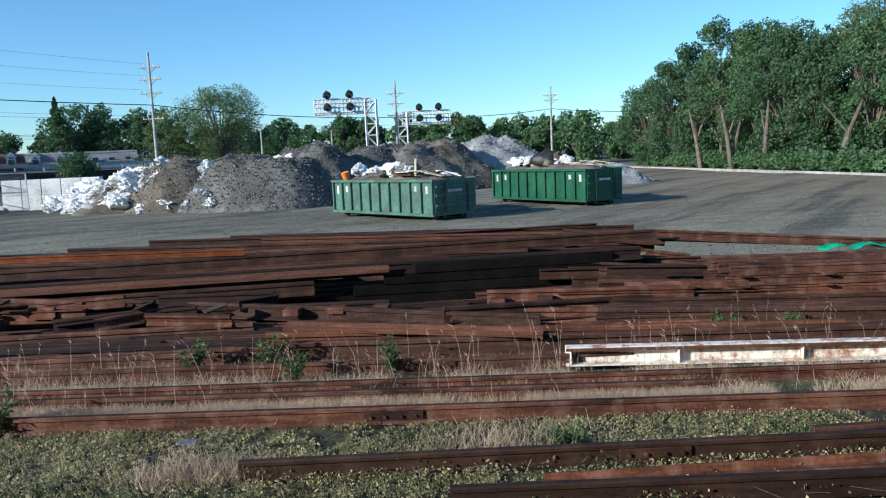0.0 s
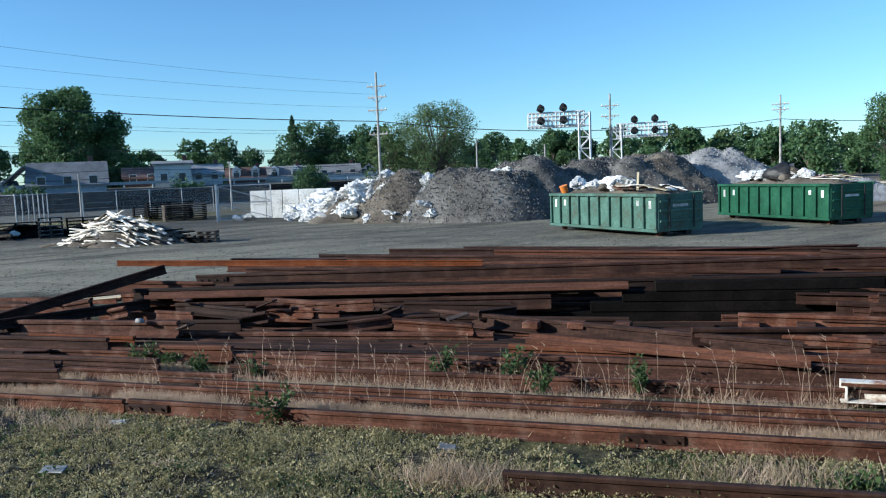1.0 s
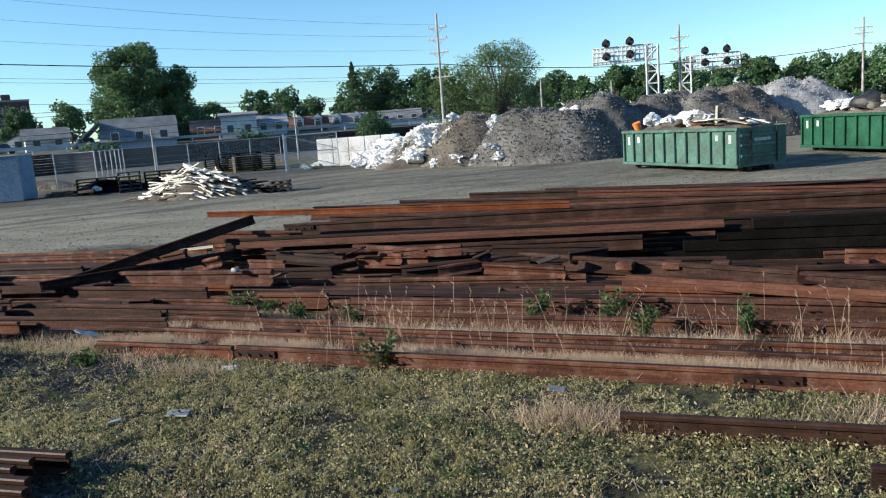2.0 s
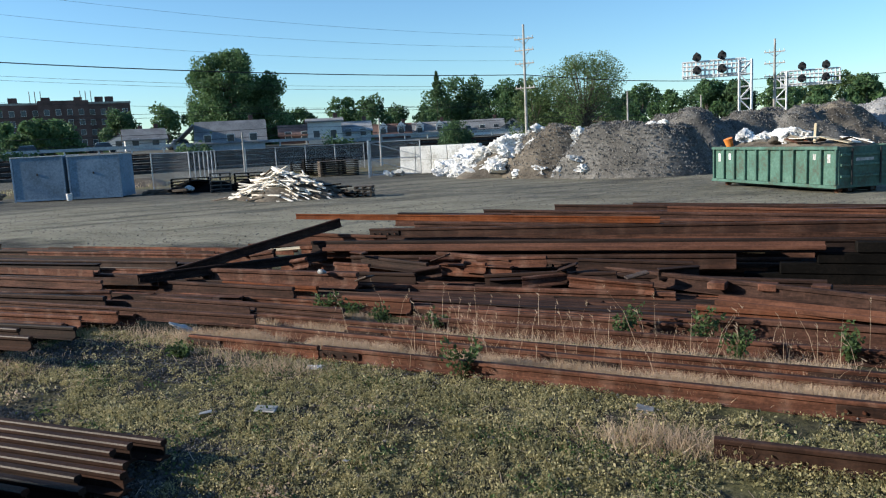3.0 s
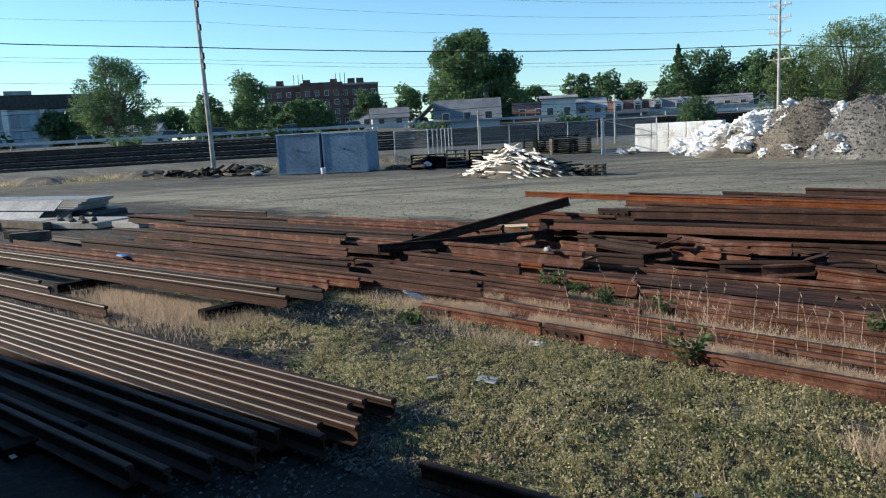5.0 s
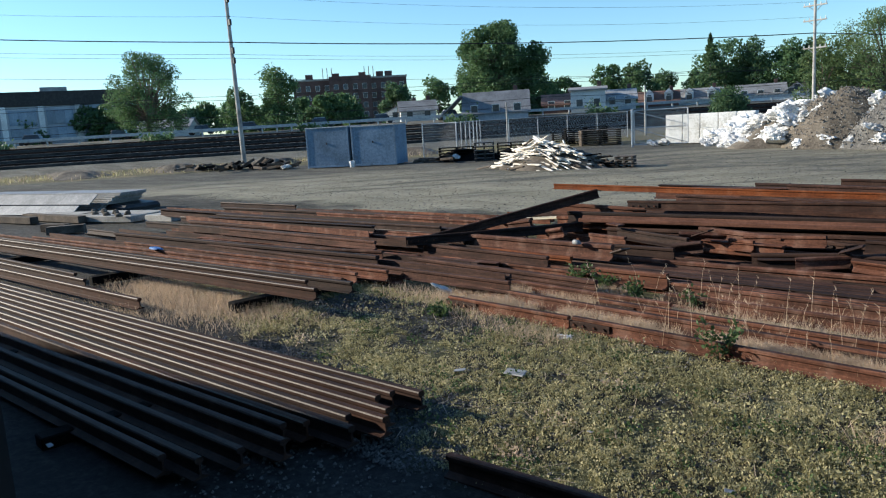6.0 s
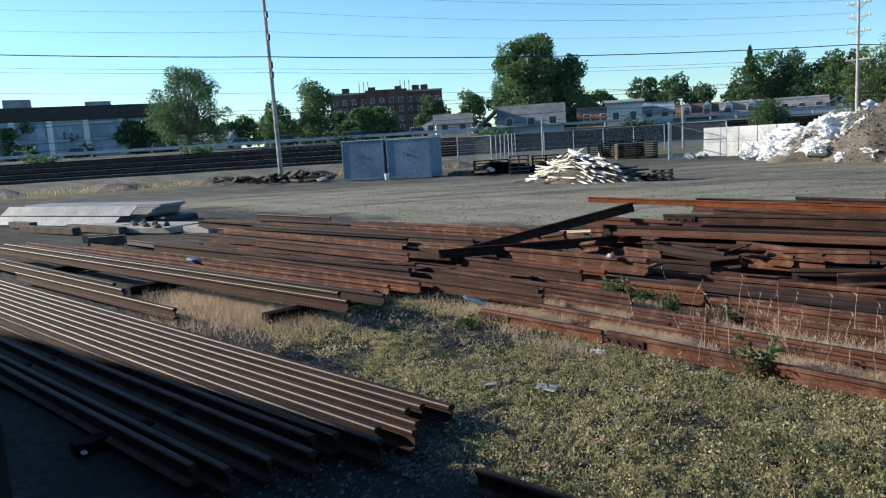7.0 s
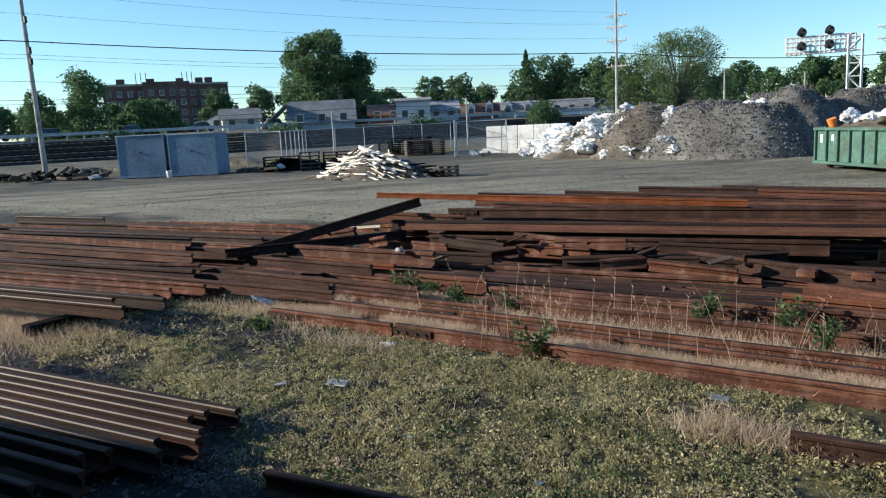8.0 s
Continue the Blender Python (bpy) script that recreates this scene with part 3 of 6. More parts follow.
    rail(-7.36, 9.72, 0.06, -6.17, 9.68, 0.07, "orange", size=1.3)
    rail(-11.9, 9.36, 0.0, -6.93, 9.02, 0.03, "rust", size=1.3)
    rail(-8.13, 11.62, 0.40, -6.62, 11.24, 0.36, "dark", size=1.1)
    rail(-6.68, 11.80, 0.39, -5.25, 11.52, 0.35, "rust", size=1.55)
    rail(-6.45, 11.45, 0.30, -5.15, 11.32, 0.30, "rust", 180, size=1.2)
    rail(-5.52, 11.08, 0.22, -4.15, 11.04, 0.33, "worn", size=1.1)
    rail(-5.36, 10.86, 0.20, -4.2, 11.12, 0.24, "dark", 180)
    joint_bar(rail(-5.2, 12.02, 0.32, 1.5, 9.98, 0.15, "rust", size=1.3), 0.32)
    rail(-4.11, 11.50, 0.46, -2.39, 11.60, 0.42, "dark")
    rail(-4.4, 11.3, 0.24, -0.6, 11.4, 0.20, "dark", size=1.2)
    rail(-1.90, 9.98, 0.31, 1.42, 9.22, 0.23, "orange", 90)
    rail(-2.15, 9.76, 0.10, 5.2, 9.10, 0.05, "orange", size=1.5)
    rail(-2.0, 9.50, 0.02, 6.4, 8.85, 0.02, "rust", size=1.55)
    rail(0.20, 10.32, 0.25, 4.22, 11.15, 0.12, "dark", size=1.3)
    rail(0.88, 11.02, 0.36, 3.95, 10.92, 0.29, "rust", size=1.1)
    rail(2.27, 11.62, 0.38, 3.75, 11.58, 0.31, "dark", size=1.3)
    rail(2.40, 10.22, 0.10, 6.3, 9.72, 0.04, "rust", size=1.6)
    rail(1.3, 10.6, 0.12, 5.6, 9.95, 0.06, "rust", 0, size=1.3)
    rail(3.83, 12.92, 0.62, 4.58, 12.88, 0.50, "rust")
    rail(-10.0, 12.32, 0.68, -7.98, 12.36, 0.63, "orange", size=1.3)
    rail(-10.8, 12.75, 0.55, -9.3, 12.8, 0.60, "dark")
    rail(-11.7, 12.95, 0.42, -10.3, 13.2, 0.52, "orange", 90)
    joint_bar(rail(-16.0, 12.8, 0.16, -12.3, 13.1, 0.16, "rust", size=1.25), 0.4)
    timber(-11.6, 12.18, 0.46, -9.9, 12.42, 0.57, 0.32, 0.03, PLANK, "pale weathered plank lying under a diagonal rail", "", "plank")
    # near-black timbers added to stand in for the shade of the hollow gap
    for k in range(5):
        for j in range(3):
            timber(-2.2 + 0.5 * k + 0.3 * j, 12.2 + 0.24 * j, 0.02 + 0.165 * k, 3.5 + 0.2 * j - 0.1 * k, 12.42 + 0.24 * j, 0.02 + 0.165 * k, 0.22, 0.16, TAR_AND_SHADE, "near-black filler timber standing in for shade under long rails")
    rng2 = random.Random(77)
    for i in range(12):
        x, y = rng2.uniform(-10.5, -2.4), rng2.uniform(10.7, 11.7)
        hgt = 0.16 + 0.2 * (y - 10.2)
        ln = rng2.uniform(0.4, 1.3)
        an = rng2.gauss(0, 0.25)
        rail(x, y, hgt, x + ln * math.cos(an), y + ln * math.sin(an), hgt + rng2.uniform(-0.05, 0.1), rng2.choice(("rust", "dark", "browntop", "rust")), rng2.choice((0, 0, 0, 180, 30)))
    for i in range(5):
        x, y = rng2.uniform(-9.5, 3.0), rng2.uniform(10.2, 11.7)
        timber(x, y, 0.3 + 0.28 * (y - 10.2), x + 0.3, y + rng2.uniform(-0.15, 0.15), 0.33 + 0.28 * (y - 10.2) + rng2.uniform(-0.08, 0.1), 0.19, 0.03, rng2.choice((RUST, RUST_DARK, WORN_AND_GLINT)), "rusted steel tie plate on the rails", "tie plates", "tie_plate")
    ob = timber(-3.2, 13.0, 0.52, -1.4, 12.75, 0.56, 0.12, 0.07, PLANK, "pale weathered plank lying on the rails", "", "plank")
    for x in (-2.1, -1.45, -0.8, 0.9, 1.6):
        timber(x, 10.9, 0.34, x + 0.24, 10.86, 0.34, 0.2, 0.1, RUST, "rusted steel tie plate on the rails", "tie plates", "tie_plate")


def right_stack():
    """The neat stack of rails on spacer blocks and the sloping rail behind it."""
    grp = "rails in the neat stack"
    for k in range(4):
        for j in range(5):
            x0 = 4.45 + 0.06 * ((j * 3 + k) % 4)
            rail(x0 - 0.1, 11.0 + 0.28 * j, 0.12 + 0.157 * k, 16.2, 9.9 + 0.28 * j, 0.12 + 0.157 * k, "rust", 0, "rusted rail stacked in even layers on blocks", grp, 0.84)
        for x in (4.7, 5.9, 7.2, 8.6, 10.0, 12.0, 14.0):
            hs = 0.115 if k == 0 else 0.012
            timber(x, 10.85 - (x - 4.5) * 0.094, 0.119 + 0.157 * k - hs, x + 0.02, 12.3 - (x - 4.5) * 0.094, 0.119 + 0.157 * k - hs, 0.16, hs, RUST, "rusted spacer strip between rail layers", "spacer strips", "spacer_strip")
    rng = random.Random(19)
    for i in range(26):
        y = 9.6 + 0.14 * i
        x = 1.6 + rng.uniform(0, 1.6)
        z = max(0.0, min(0.75, (y - 9.8) * 0.28)) * rng.uniform(0.5, 1)
        rail(x, y, z, x + rng.uniform(3, 6), y - rng.uniform(0, 0.7), z * rng.uniform(0.4, 0.9), rng.choice(("rust", "rust", "dark", "browntop")), rng.choice((0, 0, 0, 90, 25, 180)))
    rail(4.1, 13.2, 0.92, 15.5, 11.9, 0.08, "rust")
    rail(4.3, 13.5, 0.84, 16.0, 12.4, 0.06, "orange", 90)


near_stack()
left_field()
front_rows()
pile()
right_stack()


def white_beam():
    """A white painted channel beam with rusty patches lying on the rails."""
    m = pose(1.58, 8.60, 0.045, 0, 0, -6)
    ob = base("steel_beam", m, "white painted steel beam with rust, lying on rails", "beam")
    part("web", boxed((0, 0.10, 0.0), (9.0, 0.115, 0.2), 0.003), WHITE_STEEL, ob)
    part("flange", boxed((0, -0.02, 0.2), (9.0, 0.115, 0.216), 0.003), WHITE_STEEL, ob)
    part("flange_lip", boxed((0, -0.024, 0.165), (9.0, -0.004, 0.199), 0.003), RUST_ORANGE, ob, "rust-stained lip of the flange")
    part("flange", boxed((0, -0.02, -0.016), (9.0, 0.115, 0.0), 0.003), WHITE_STEEL, ob)
    for x in (0.05, 1.3, 2.7, 4.1, 5.5, 6.9, 8.3):
        part("stiffener", boxed((x, -0.01, 0.0), (x + 0.014, 0.1, 0.2), 0.002), WHITE_STEEL, ob)


white_beam()


# ---- dumpsters ----
def blob_mesh(name, seed, material, n=3, rough=0.3, flat=0.6):
    bm = bmesh.new()
    bmesh.ops.create_icosphere(bm, subdivisions=n, radius=0.5)
    for v in bm.verts:
        k = 1 + rough * noise.noise(v.co * 2.2 + Vector((seed * 7.3, 0, 0))) + 0.7 * rough * abs(noise.noise(v.co * 5 + Vector((seed * 3.1, 5, 0)))) + 0.3 * rough * noise.noise(v.co * 11)
        v.co *= k
        v.co.z = v.co.z * flat
        if v.co.z < -0.18:
            v.co.z = -0.18
    me = bpy.data.meshes.new(name)
    bm.to_mesh(me)
    bm.free()
    me.materials.append(material)
    me.polygons.foreach_set("use_smooth", [True] * len(me.polygons))
    return me


def crumpled_mesh(name, seed, material):
    """A slack woven sack: a flattened body pulled into sharp folds, with a torn mouth."""
    bm = bmesh.new()
    bmesh.ops.create_icosphere(bm, subdivisions=4, radius=0.5)
    o = Vector((seed * 5.7, seed * 2.3, 0))
    for v in bm.verts:
        d = v.co.normalized()
        wide = 1 + 0.55 * noise.noise(d * 1.3 + o)
        fold = (1 - abs(noise.noise(d * 2.6 + o))) ** 3 * 0.34 + (1 - abs(noise.noise(d * 6.0 + o))) ** 4 * 0.12
        v.co = d * 0.5 * (wide * 0.78 + fold)
        v.co.z *= 0.55
        if d.x > 0.75:
            v.co.x -= 0.25 * (d.x - 0.75) / 0.25
        v.co.z = max(v.co.z, -0.16)
    me = bpy.data.meshes.new(name)
    bm.to_mesh(me)
    bm.free()
    me.materials.append(material)
    return me


BAGS = [crumpled_mesh("sack", i + 1, BAG) for i in range(8)]
RUBBLE = [blob_mesh("rubble", 20 + i, SOIL_BROWN, 2, 0.6, 0.7) for i in range(3)]


def sack(p, s, rng, label="white woven sack in a heap of spoil", group="white sacks", meshes=BAGS, name="white_sack"):
    ob = new(name, rng.choice(meshes))
    ob.matrix_world = Matrix.Translation(p) @ Euler((rng.uniform(-0.5, 0.5), rng.uniform(-0.5, 0.5), rng.uniform(0, 6.3))).to_matrix().to_4x4() @ Matrix.Diagonal((s * rng.uniform(0.8, 1.4), s * rng.uniform(0.7, 1.0), s * rng.uniform(0.7, 1.1), 1))
    return tagged(ob, label, "sack", group)


def dumpster(right, left, depth, height, paint, words, ribs):
    """A roll-off container: floor, ribbed walls, top rail, end door and rollers; right and left are the ends of its near side."""
    r, l = Vector((*right, 0)), Vector((*left, 0))
    ax = (r - l).normalized()
    length = (r - l).length
    back = Vector((-ax.y, ax.x, 0))
    m = Matrix((ax, back, Vector((0, 0, 1)))).transposed().to_4x4()
    m.translation = l
    ob = base("dumpster", m, words, "dumpster", "dumpsters")
    z0 = 0.2
    part("floor", boxed((0, 0, z0), (length, depth, z0 + 0.08), 0.005), paint, ob)
    part("near_wall", boxed((0, 0, z0 + 0.08), (length, 0.05, height), 0.004), paint, ob)
    part("far_wall", boxed((0, depth - 0.05, z0 + 0.08), (length, depth, height), 0.004), paint, ob)
    part("end_wall", boxed((0, 0.05, z0 + 0.08), (0.05, depth - 0.05, height), 0.004), paint, ob)
    door = part("end_door", boxed((length - 0.05, 0.05, z0 + 0.08), (length, depth - 0.05, height), 0.004), paint, ob)
    for z in (0.55, 0.95, 1.3):
        part("door_rib", boxed((length, 0.06, z), (length + 0.06, depth - 0.06, z + 0.09), 0.01), paint, door)
    for y in (0.45, depth - 0.5):
        part("hinge_bar", boxed((length + 0.06, y, z0 + 0.1), (length + 0.1, y + 0.06, height - 0.05), 0.005), BLACK, door)
    for z, h in ((height - 0.09, 0.12), (z0 - 0.02, 0.12)):
        part("top_rail" if z > 1 else "bottom_rail", boxed((-0.03, -0.12, z), (length + 0.03, -0.002, z + h), 0.012), paint, ob)
    part("top_rail", boxed((-0.03, depth + 0.002, height - 0.09), (length + 0.03, depth + 0.085, height + 0.03), 0.012), paint, ob)
    for i in range(ribs):
        x = 0.03 + (length - 0.14) * i / (ribs - 1)
        part("rib", boxed((x, -0.11, z0 + 0.1), (x + 0.085, -0.002, height - 0.09), 0.014), paint, ob)
        part("rib", boxed((x, depth + 0.002, z0 + 0.1), (x + 0.09, depth + 0.075, height - 0.09), 0.014), paint, ob)
    for y in (0.5, depth - 0.7):
        part("skid_beam", boxed((0.1, y, 0.06), (length - 0.1, y + 0.16, z0), 0.006), BLACK, ob)
    for x in (0.5, length - 0.4):
        for y in (0.36, depth - 0.36):
            part("roller", tube(bmesh.new(), (x, y - 0.1, 0.1), (x, y + 0.1, 0.1), 0.1, None, 14), RUST, ob)
    # unreadable white lettering: plain bars on the panels
    gap = (length - 0.14) / (ribs - 1)
    for i, k in ((0, 0.34), (1, 0.26), (ribs - 3, 0.2), (ribs - 2, 0.3)):
        x = 0.03 + gap * i + 0.28
        part("painted_mark", boxed((x, -0.008, height - 0.15 - k - 0.1), (x + 0.14, -0.001, height - 0.25), 0), BAG, ob)
    part("painted_mark", boxed((length + 0.003, 0.7, 1.12), (length + 0.006, depth - 0.7, 1.22), 0), BAG, ob)
    return ob, m, length


def dumpster_load(m, length, depth, height, seed):
    rng = random.Random(seed)
    # rubble that fills the container
    n, k = 18, 8
    verts = []
    for j in range(k + 1):
        for i in range(n + 1):
            x, y = 0.06 + (length - 0.12) * i / n, 0.06 + (depth - 0.12) * j / k
            e = min(i / n, 1 - i / n) * 2
            z = height - 0.12 + 0.3 * (1 - (1 - min(1, 3 * e)) ** 2) * math.sin(math.pi * j / k) + 0.16 * noise.noise(Vector((x * 1.6, y * 1.6, seed)))
            verts.append((x, y, z))
    faces = [(j * (n + 1) + i, j * (n + 1) + i + 1, (j + 1) * (n + 1) + i + 1, (j + 1) * (n + 1) + i) for j in range(k) for i in range(n)]
    ob = new("rubble_load", mesh_of("rubble_load", verts, faces, SOIL_BROWN))
    ob.matrix_world = m
    tagged(ob, "mixed brown rubble filling the dumpster", "rubble", kind="stuff")
    for i in range(15):
        x = rng.uniform(0.8, length * 0.62)
        p = m @ Vector((x, rng.uniform(0.4, depth - 0.4), height + 0.22 + rng.uniform(0, 0.22)))
        sack(p, rng.uniform(0.55, 1.0), rng, "crumpled white rubbish sack on a dumpster load", "rubbish sacks", BAGS if rng.random() < 0.7 else RUBBLE, "rubbish_sack")
    for i in range(22):
        x, y = rng.uniform(length * 0.45, length - 0.9), rng.uniform(0.3, depth - 0.4)
        a = rng.uniform(-0.5, 0.5)
        p = m @ Vector((x, y, height + 0.1 + rng.uniform(0, 0.25)))
        q = m @ Vector((x + rng.uniform(0.5, 1.5), y + a, height + 0.05 + rng.uniform(0, 0.3)))
        timber(*p, *q, rng.uniform(0.08, 0.35), 0.03, rng.choice((PLANK, LUMBER, SLEEPER, RUST_ORANGE)), "broken board lying in a dumpster load", "broken boards", "board")
    if seed == 1:
        ob = part("bucket", tube(bmesh.new(), (0, 0, 0), (0, 0, 0.36), 0.15, 0.19, 16), ORANGE)
        ob.matrix_world = m @ pose(0.55, 0.4, height + 0.02, 20, 0, 0)
        tagged(ob, "orange plastic bucket on a rubbish load", "bucket")
        p = m @ Vector((length * 0.72, 0.7, height))
        timber(*p, *(p + Vector((0.05, 0.1, 0.85))), 0.1, 0.03, PLANK, "board standing up out of rubbish", "broken boards", "board")
    else:
        ob = new("rubbish_sack", blob_mesh("black_sack", 40, BLACK, 3, 0.5, 0.8))
        ob.matrix_world = m @ pose(length * 0.42, 1.0, height + 0.45) @ Matrix.Diagonal((1.3, 1.1, 1.2, 1))
        tagged(ob, "black rubbish sack on a dumpster load", "sack")


_, md, ld = dumpster((0.55, 29.4), (-3.95, 35.0), 2.15, 1.62, GREEN, "green steel roll-off dumpster filled with rubbish", 11)
dumpster_load(md, ld, 2.15, 1.62, 1)
_, md, ld = dumpster((7.48, 33.6), (3.9, 39.8), 2.1, 1.66, GREEN_DEEP, "deep green steel dumpster filled with timber rubbish", 11)
dumpster_load(md, ld, 2.1, 1.66, 2)


# ---- heaps ----
def heap(name, x, y, rx, ry, h, material, words, seed, rough=0.5, n=64, stones=0, steep=0.0):
    """A heap of loose material: a ridged cone with an uneven skirt."""
    verts, faces = [(0, 0, h)], []
    rings = n // 2
    for j in range(1, rings + 1):
        r = j / rings
        for i in range(n):
            a = 2 * math.pi * i / n
            k = 1 + rough * noise.noise(Vector((math.cos(a) * 1.3, math.sin(a) * 1.3, seed)))
            px, py = math.cos(a) * r * rx * k, math.sin(a) * r * ry * k
            u = min(1.0, (1 - r) * (steep or (1.45 if h < 3.0 else 1.3)))
            z = h * (u - 0.22 * u ** 4) / 0.78
            z += (0.42 * noise.noise(Vector((px * 0.55, py * 0.55, seed))) + 0.2 * noise.noise(Vector((px * 2.1, py * 2.1, seed)))+ 0.1 * noise.noise(Vector((px * 5, py * 5, seed)))) * min(1, 4 * (1 - r)) * min(1.5, h * 0.6)
            verts.append((px, py, z - (0.1 if j == rings else 0)))
    faces += [(0, 1 + i, 1 + (i + 1) % n) for i in range(n)]
    for j in range(rings - 1):
        for i in range(n):
            a, b = 1 + j * n, 1 + (j + 1) * n
            faces.append((a + i, b + i, b + (i + 1) % n, a + (i + 1) % n))
    ob = new(name, mesh_of(name, verts, faces, material, True))
    ob.location = (x, y, rise(x, y) - 0.03)
    tagged(ob, words, "heap")
    if stones:
        g = np.random.default_rng(int(seed * 10))
        v = np.array(verts)[1:]
        i = g.integers(0, len(v) - n - 1, stones)
        i2 = np.minimum(i + g.integers(0, 2, stones) * n + 1, len(v) - 1)
        t = g.uniform(0, 1, (stones, 1))
        p = v[i] * t + v[i2] * (1 - t) + g.normal(size=(stones, 3)) * (0.12, 0.12, 0.0) + (x, y, rise(x, y) - 0.03)
        o = np.array(((1, 0, 0), (-1, 0, 0), (0, 1, 0), (0, -1, 0), (0, 0, 1), (0, 0, -1)), float)
        q = p[:, None] + o[None] * (g.uniform(0.02, 0.06, (stones, 1, 1)) * g.uniform(0.6, 1.4, (stones, 6, 1)))
        f = np.array(((0, 2, 4), (2, 1, 4), (1, 3, 4), (3, 0, 4), (2, 0, 5), (1, 2, 5), (3, 1, 5), (0, 3, 5)))
        st = new("loose_stones", mesh_of("loose_stones", q.reshape(-1, 3).tolist(), (f[None] + 6 * np.arange(stones)[:, None, None]).reshape(-1, 3).tolist(), PALE_STONE if material is STONE_GREY else SPOIL_STONE))
        tagged(st, "loose stones on the face of a heap", "stones", kind="stuff")
    return ob


heap("spoil_heap", -8.6, 44.8, 4.7, 3.4, 2.75, SOIL, "dark flat-topped heap of stony spoil", 1.0, stones=15000, steep=2.3)
heap("spoil_heap", -13.3, 46.0, 4.4, 2.9, 2.7, SOIL_BROWN, "brown heap of spoil with white sacks", 2.0, stones=6000, steep=1.9)
heap("spoil_heap", -7.4, 53.5, 5.6, 5.0, 3.45, SOIL, "tall dark heap of spoil", 3.0, stones=9000)
heap("spoil_heap", -2.6, 57.5, 6.2, 5.4, 3.3, SOIL, "broad dark heap of spoil", 4.0, stones=9000)
heap("spoil_heap", 1.2, 60.0, 5.6, 5.0, 3.5, SOIL_BROWN, "brown heap of spoil behind the dumpster", 5.0, stones=6000)
heap("gravel_heap", 6.2, 64.5, 7.0, 5.6, 3.6, STONE_GREY, "pale grey heap of ballast stone", 6.0, 0.2, stones=9000)
heap("gravel_heap", 12.8, 55.0, 4.2, 3.2, 1.5, STONE_GREY, "low grey heap of ballast stone", 7.0, 0.2, stones=2500)
heap("spoil_heap", -17.5, 47.6, 4.6, 2.4, 1.4, SOIL_BROWN, "low brown heap of spoil under sacks", 8.0)


def sack_heap():
    rng = random.Random(3)
    for i in range(104):
        u = rng.random() ** 0.85
        x = -24.2 + 12.2 * u
        front = 49.4 - 0.82 * (x + 23.4) if x < -17 else 44.15 - 0.3 * (x + 17)
        top = 0.5 + 2.3 * min(1, u * 1.4) - 0.6 * max(0, u - 0.8) / 0.2
        v = rng.random() ** 1.1
        if u > 0.55 and v < 0.6 and rng.random() < 0.72:
            continue
        sack(Vector((x, front + 0.3 + 2.3 * v + rng.uniform(-0.2, 0.2), 0.14 + top * v)), rng.uniform(0.7, 2.1) * (1.0 if u < 0.6 else 0.7), rng)
    for x, y, z in ((-11.2, 43.2, 1.4), (-8.0, 44.6, 2.7), (-11.9, 42.9, 1.0), (-11.6, 42.6, 0.5), (-7.5, 44.8, 2.7), (-28.3, 50.2, 0.2), (-27.5, 50.4, 0.2)):
        sack(Vector((x, y, z)), rng.uniform(0.6, 1.1), rng)


sack_heap()


# ---- the lumber heap and its surroundings ----
def lumber_heap():
    rng = random.Random(8)
    lens = {}
    for k in range(5):
        bm = boxed((-1.2, -0.032, -0.018), (1.2, 0.032, 0.018), 0.004)
        me = bpy.data.meshes.new("lumber")
        bm.to_mesh(me)
        bm.free()
        me.materials.append(LUMBER if k < 4 else SLEEPER)
        lens[k] = me
    for i in range(230):
        u = rng.gauss(0, 0.45)
        v = rng.gauss(0, 0.42)
        h = 1.35 * max(0.0, 1 - u * u * 0.9 - v * v * 0.9)
        x, y = -24.4 + 2.8 * u, 31.6 + 1.2 * v
        z = 0.06 + h * rng.random() ** 0.6
        ob = new("lumber_plank", lens[rng.choice((0, 1, 2, 3, 0, 1, 2, 3, 4))])
        ob.matrix_world = Matrix.Translation((x, y, z)) @ Euler((rng.uniform(-0.6, 0.6), rng.gauss(0.16 if u > 0 else -0.08, 0.09), rng.gauss(-0.42, 0.17))).to_matrix().to_4x4() @ Matrix.Diagonal((rng.uniform(0.45, 1.2), rng.uniform(0.8, 2.2), rng.uniform(0.8, 2), 1))
        tagged(ob, "bleached scrap lumber plank in a loose heap", "plank", "lumber in the heap")
    heap("debris_heap", -24.0, 31.9, 2.9, 1.6, 1.0, SOIL_BROWN, "dark debris under bleached lumber", 12.0)
    heap("debris_heap", -21.9, 32.2, 1.9, 1.1, 0.3, SOIL, "dark heap of timber debris", 13.0)
    for i in range(26):
        x, y, a = -22.9 + 2.0 * rng.random(), 31.7 + rng.random(), rng.gauss(-0.3, 0.35)
        z = 0.1 + 0.6 * rng.random() * (1 - abs(x + 22.1))
        timber(x, y, max(0.03, z), x + 1.0 * math.cos(a), y + 1.0 * math.sin(a), max(0.03, z + rng.uniform(-0.1, 0.1)), 0.14, 0.06, rng.choice((TAR_AND_SHADE, SLEEPER, SLEEPER)), "dark weathered board in a debris heap", "debris boards", "board")


lumber_heap()


def crate(x, y, w, d, h, words, material=SLEEPER, layers=4, rz=0.0):
    ob = base("pallet_stack", pose(x, y, rise(x, y), 0, 0, rz), words, "pallet")
    step = h / layers
    for k in range(layers):
        part("deck", boxed((-w / 2, -d / 2, k * step + step * 0.55), (w / 2, d / 2, k * step + step * 0.75), 0.01), material, ob)
        for s in (-1, 0, 1):
            part("bearer", boxed((s * (w / 2 - 0.06) - 0.05, -d / 2, k * step), (s * (w / 2 - 0.06) + 0.05, d / 2, k * step + step * 0.55), 0.01), material, ob)


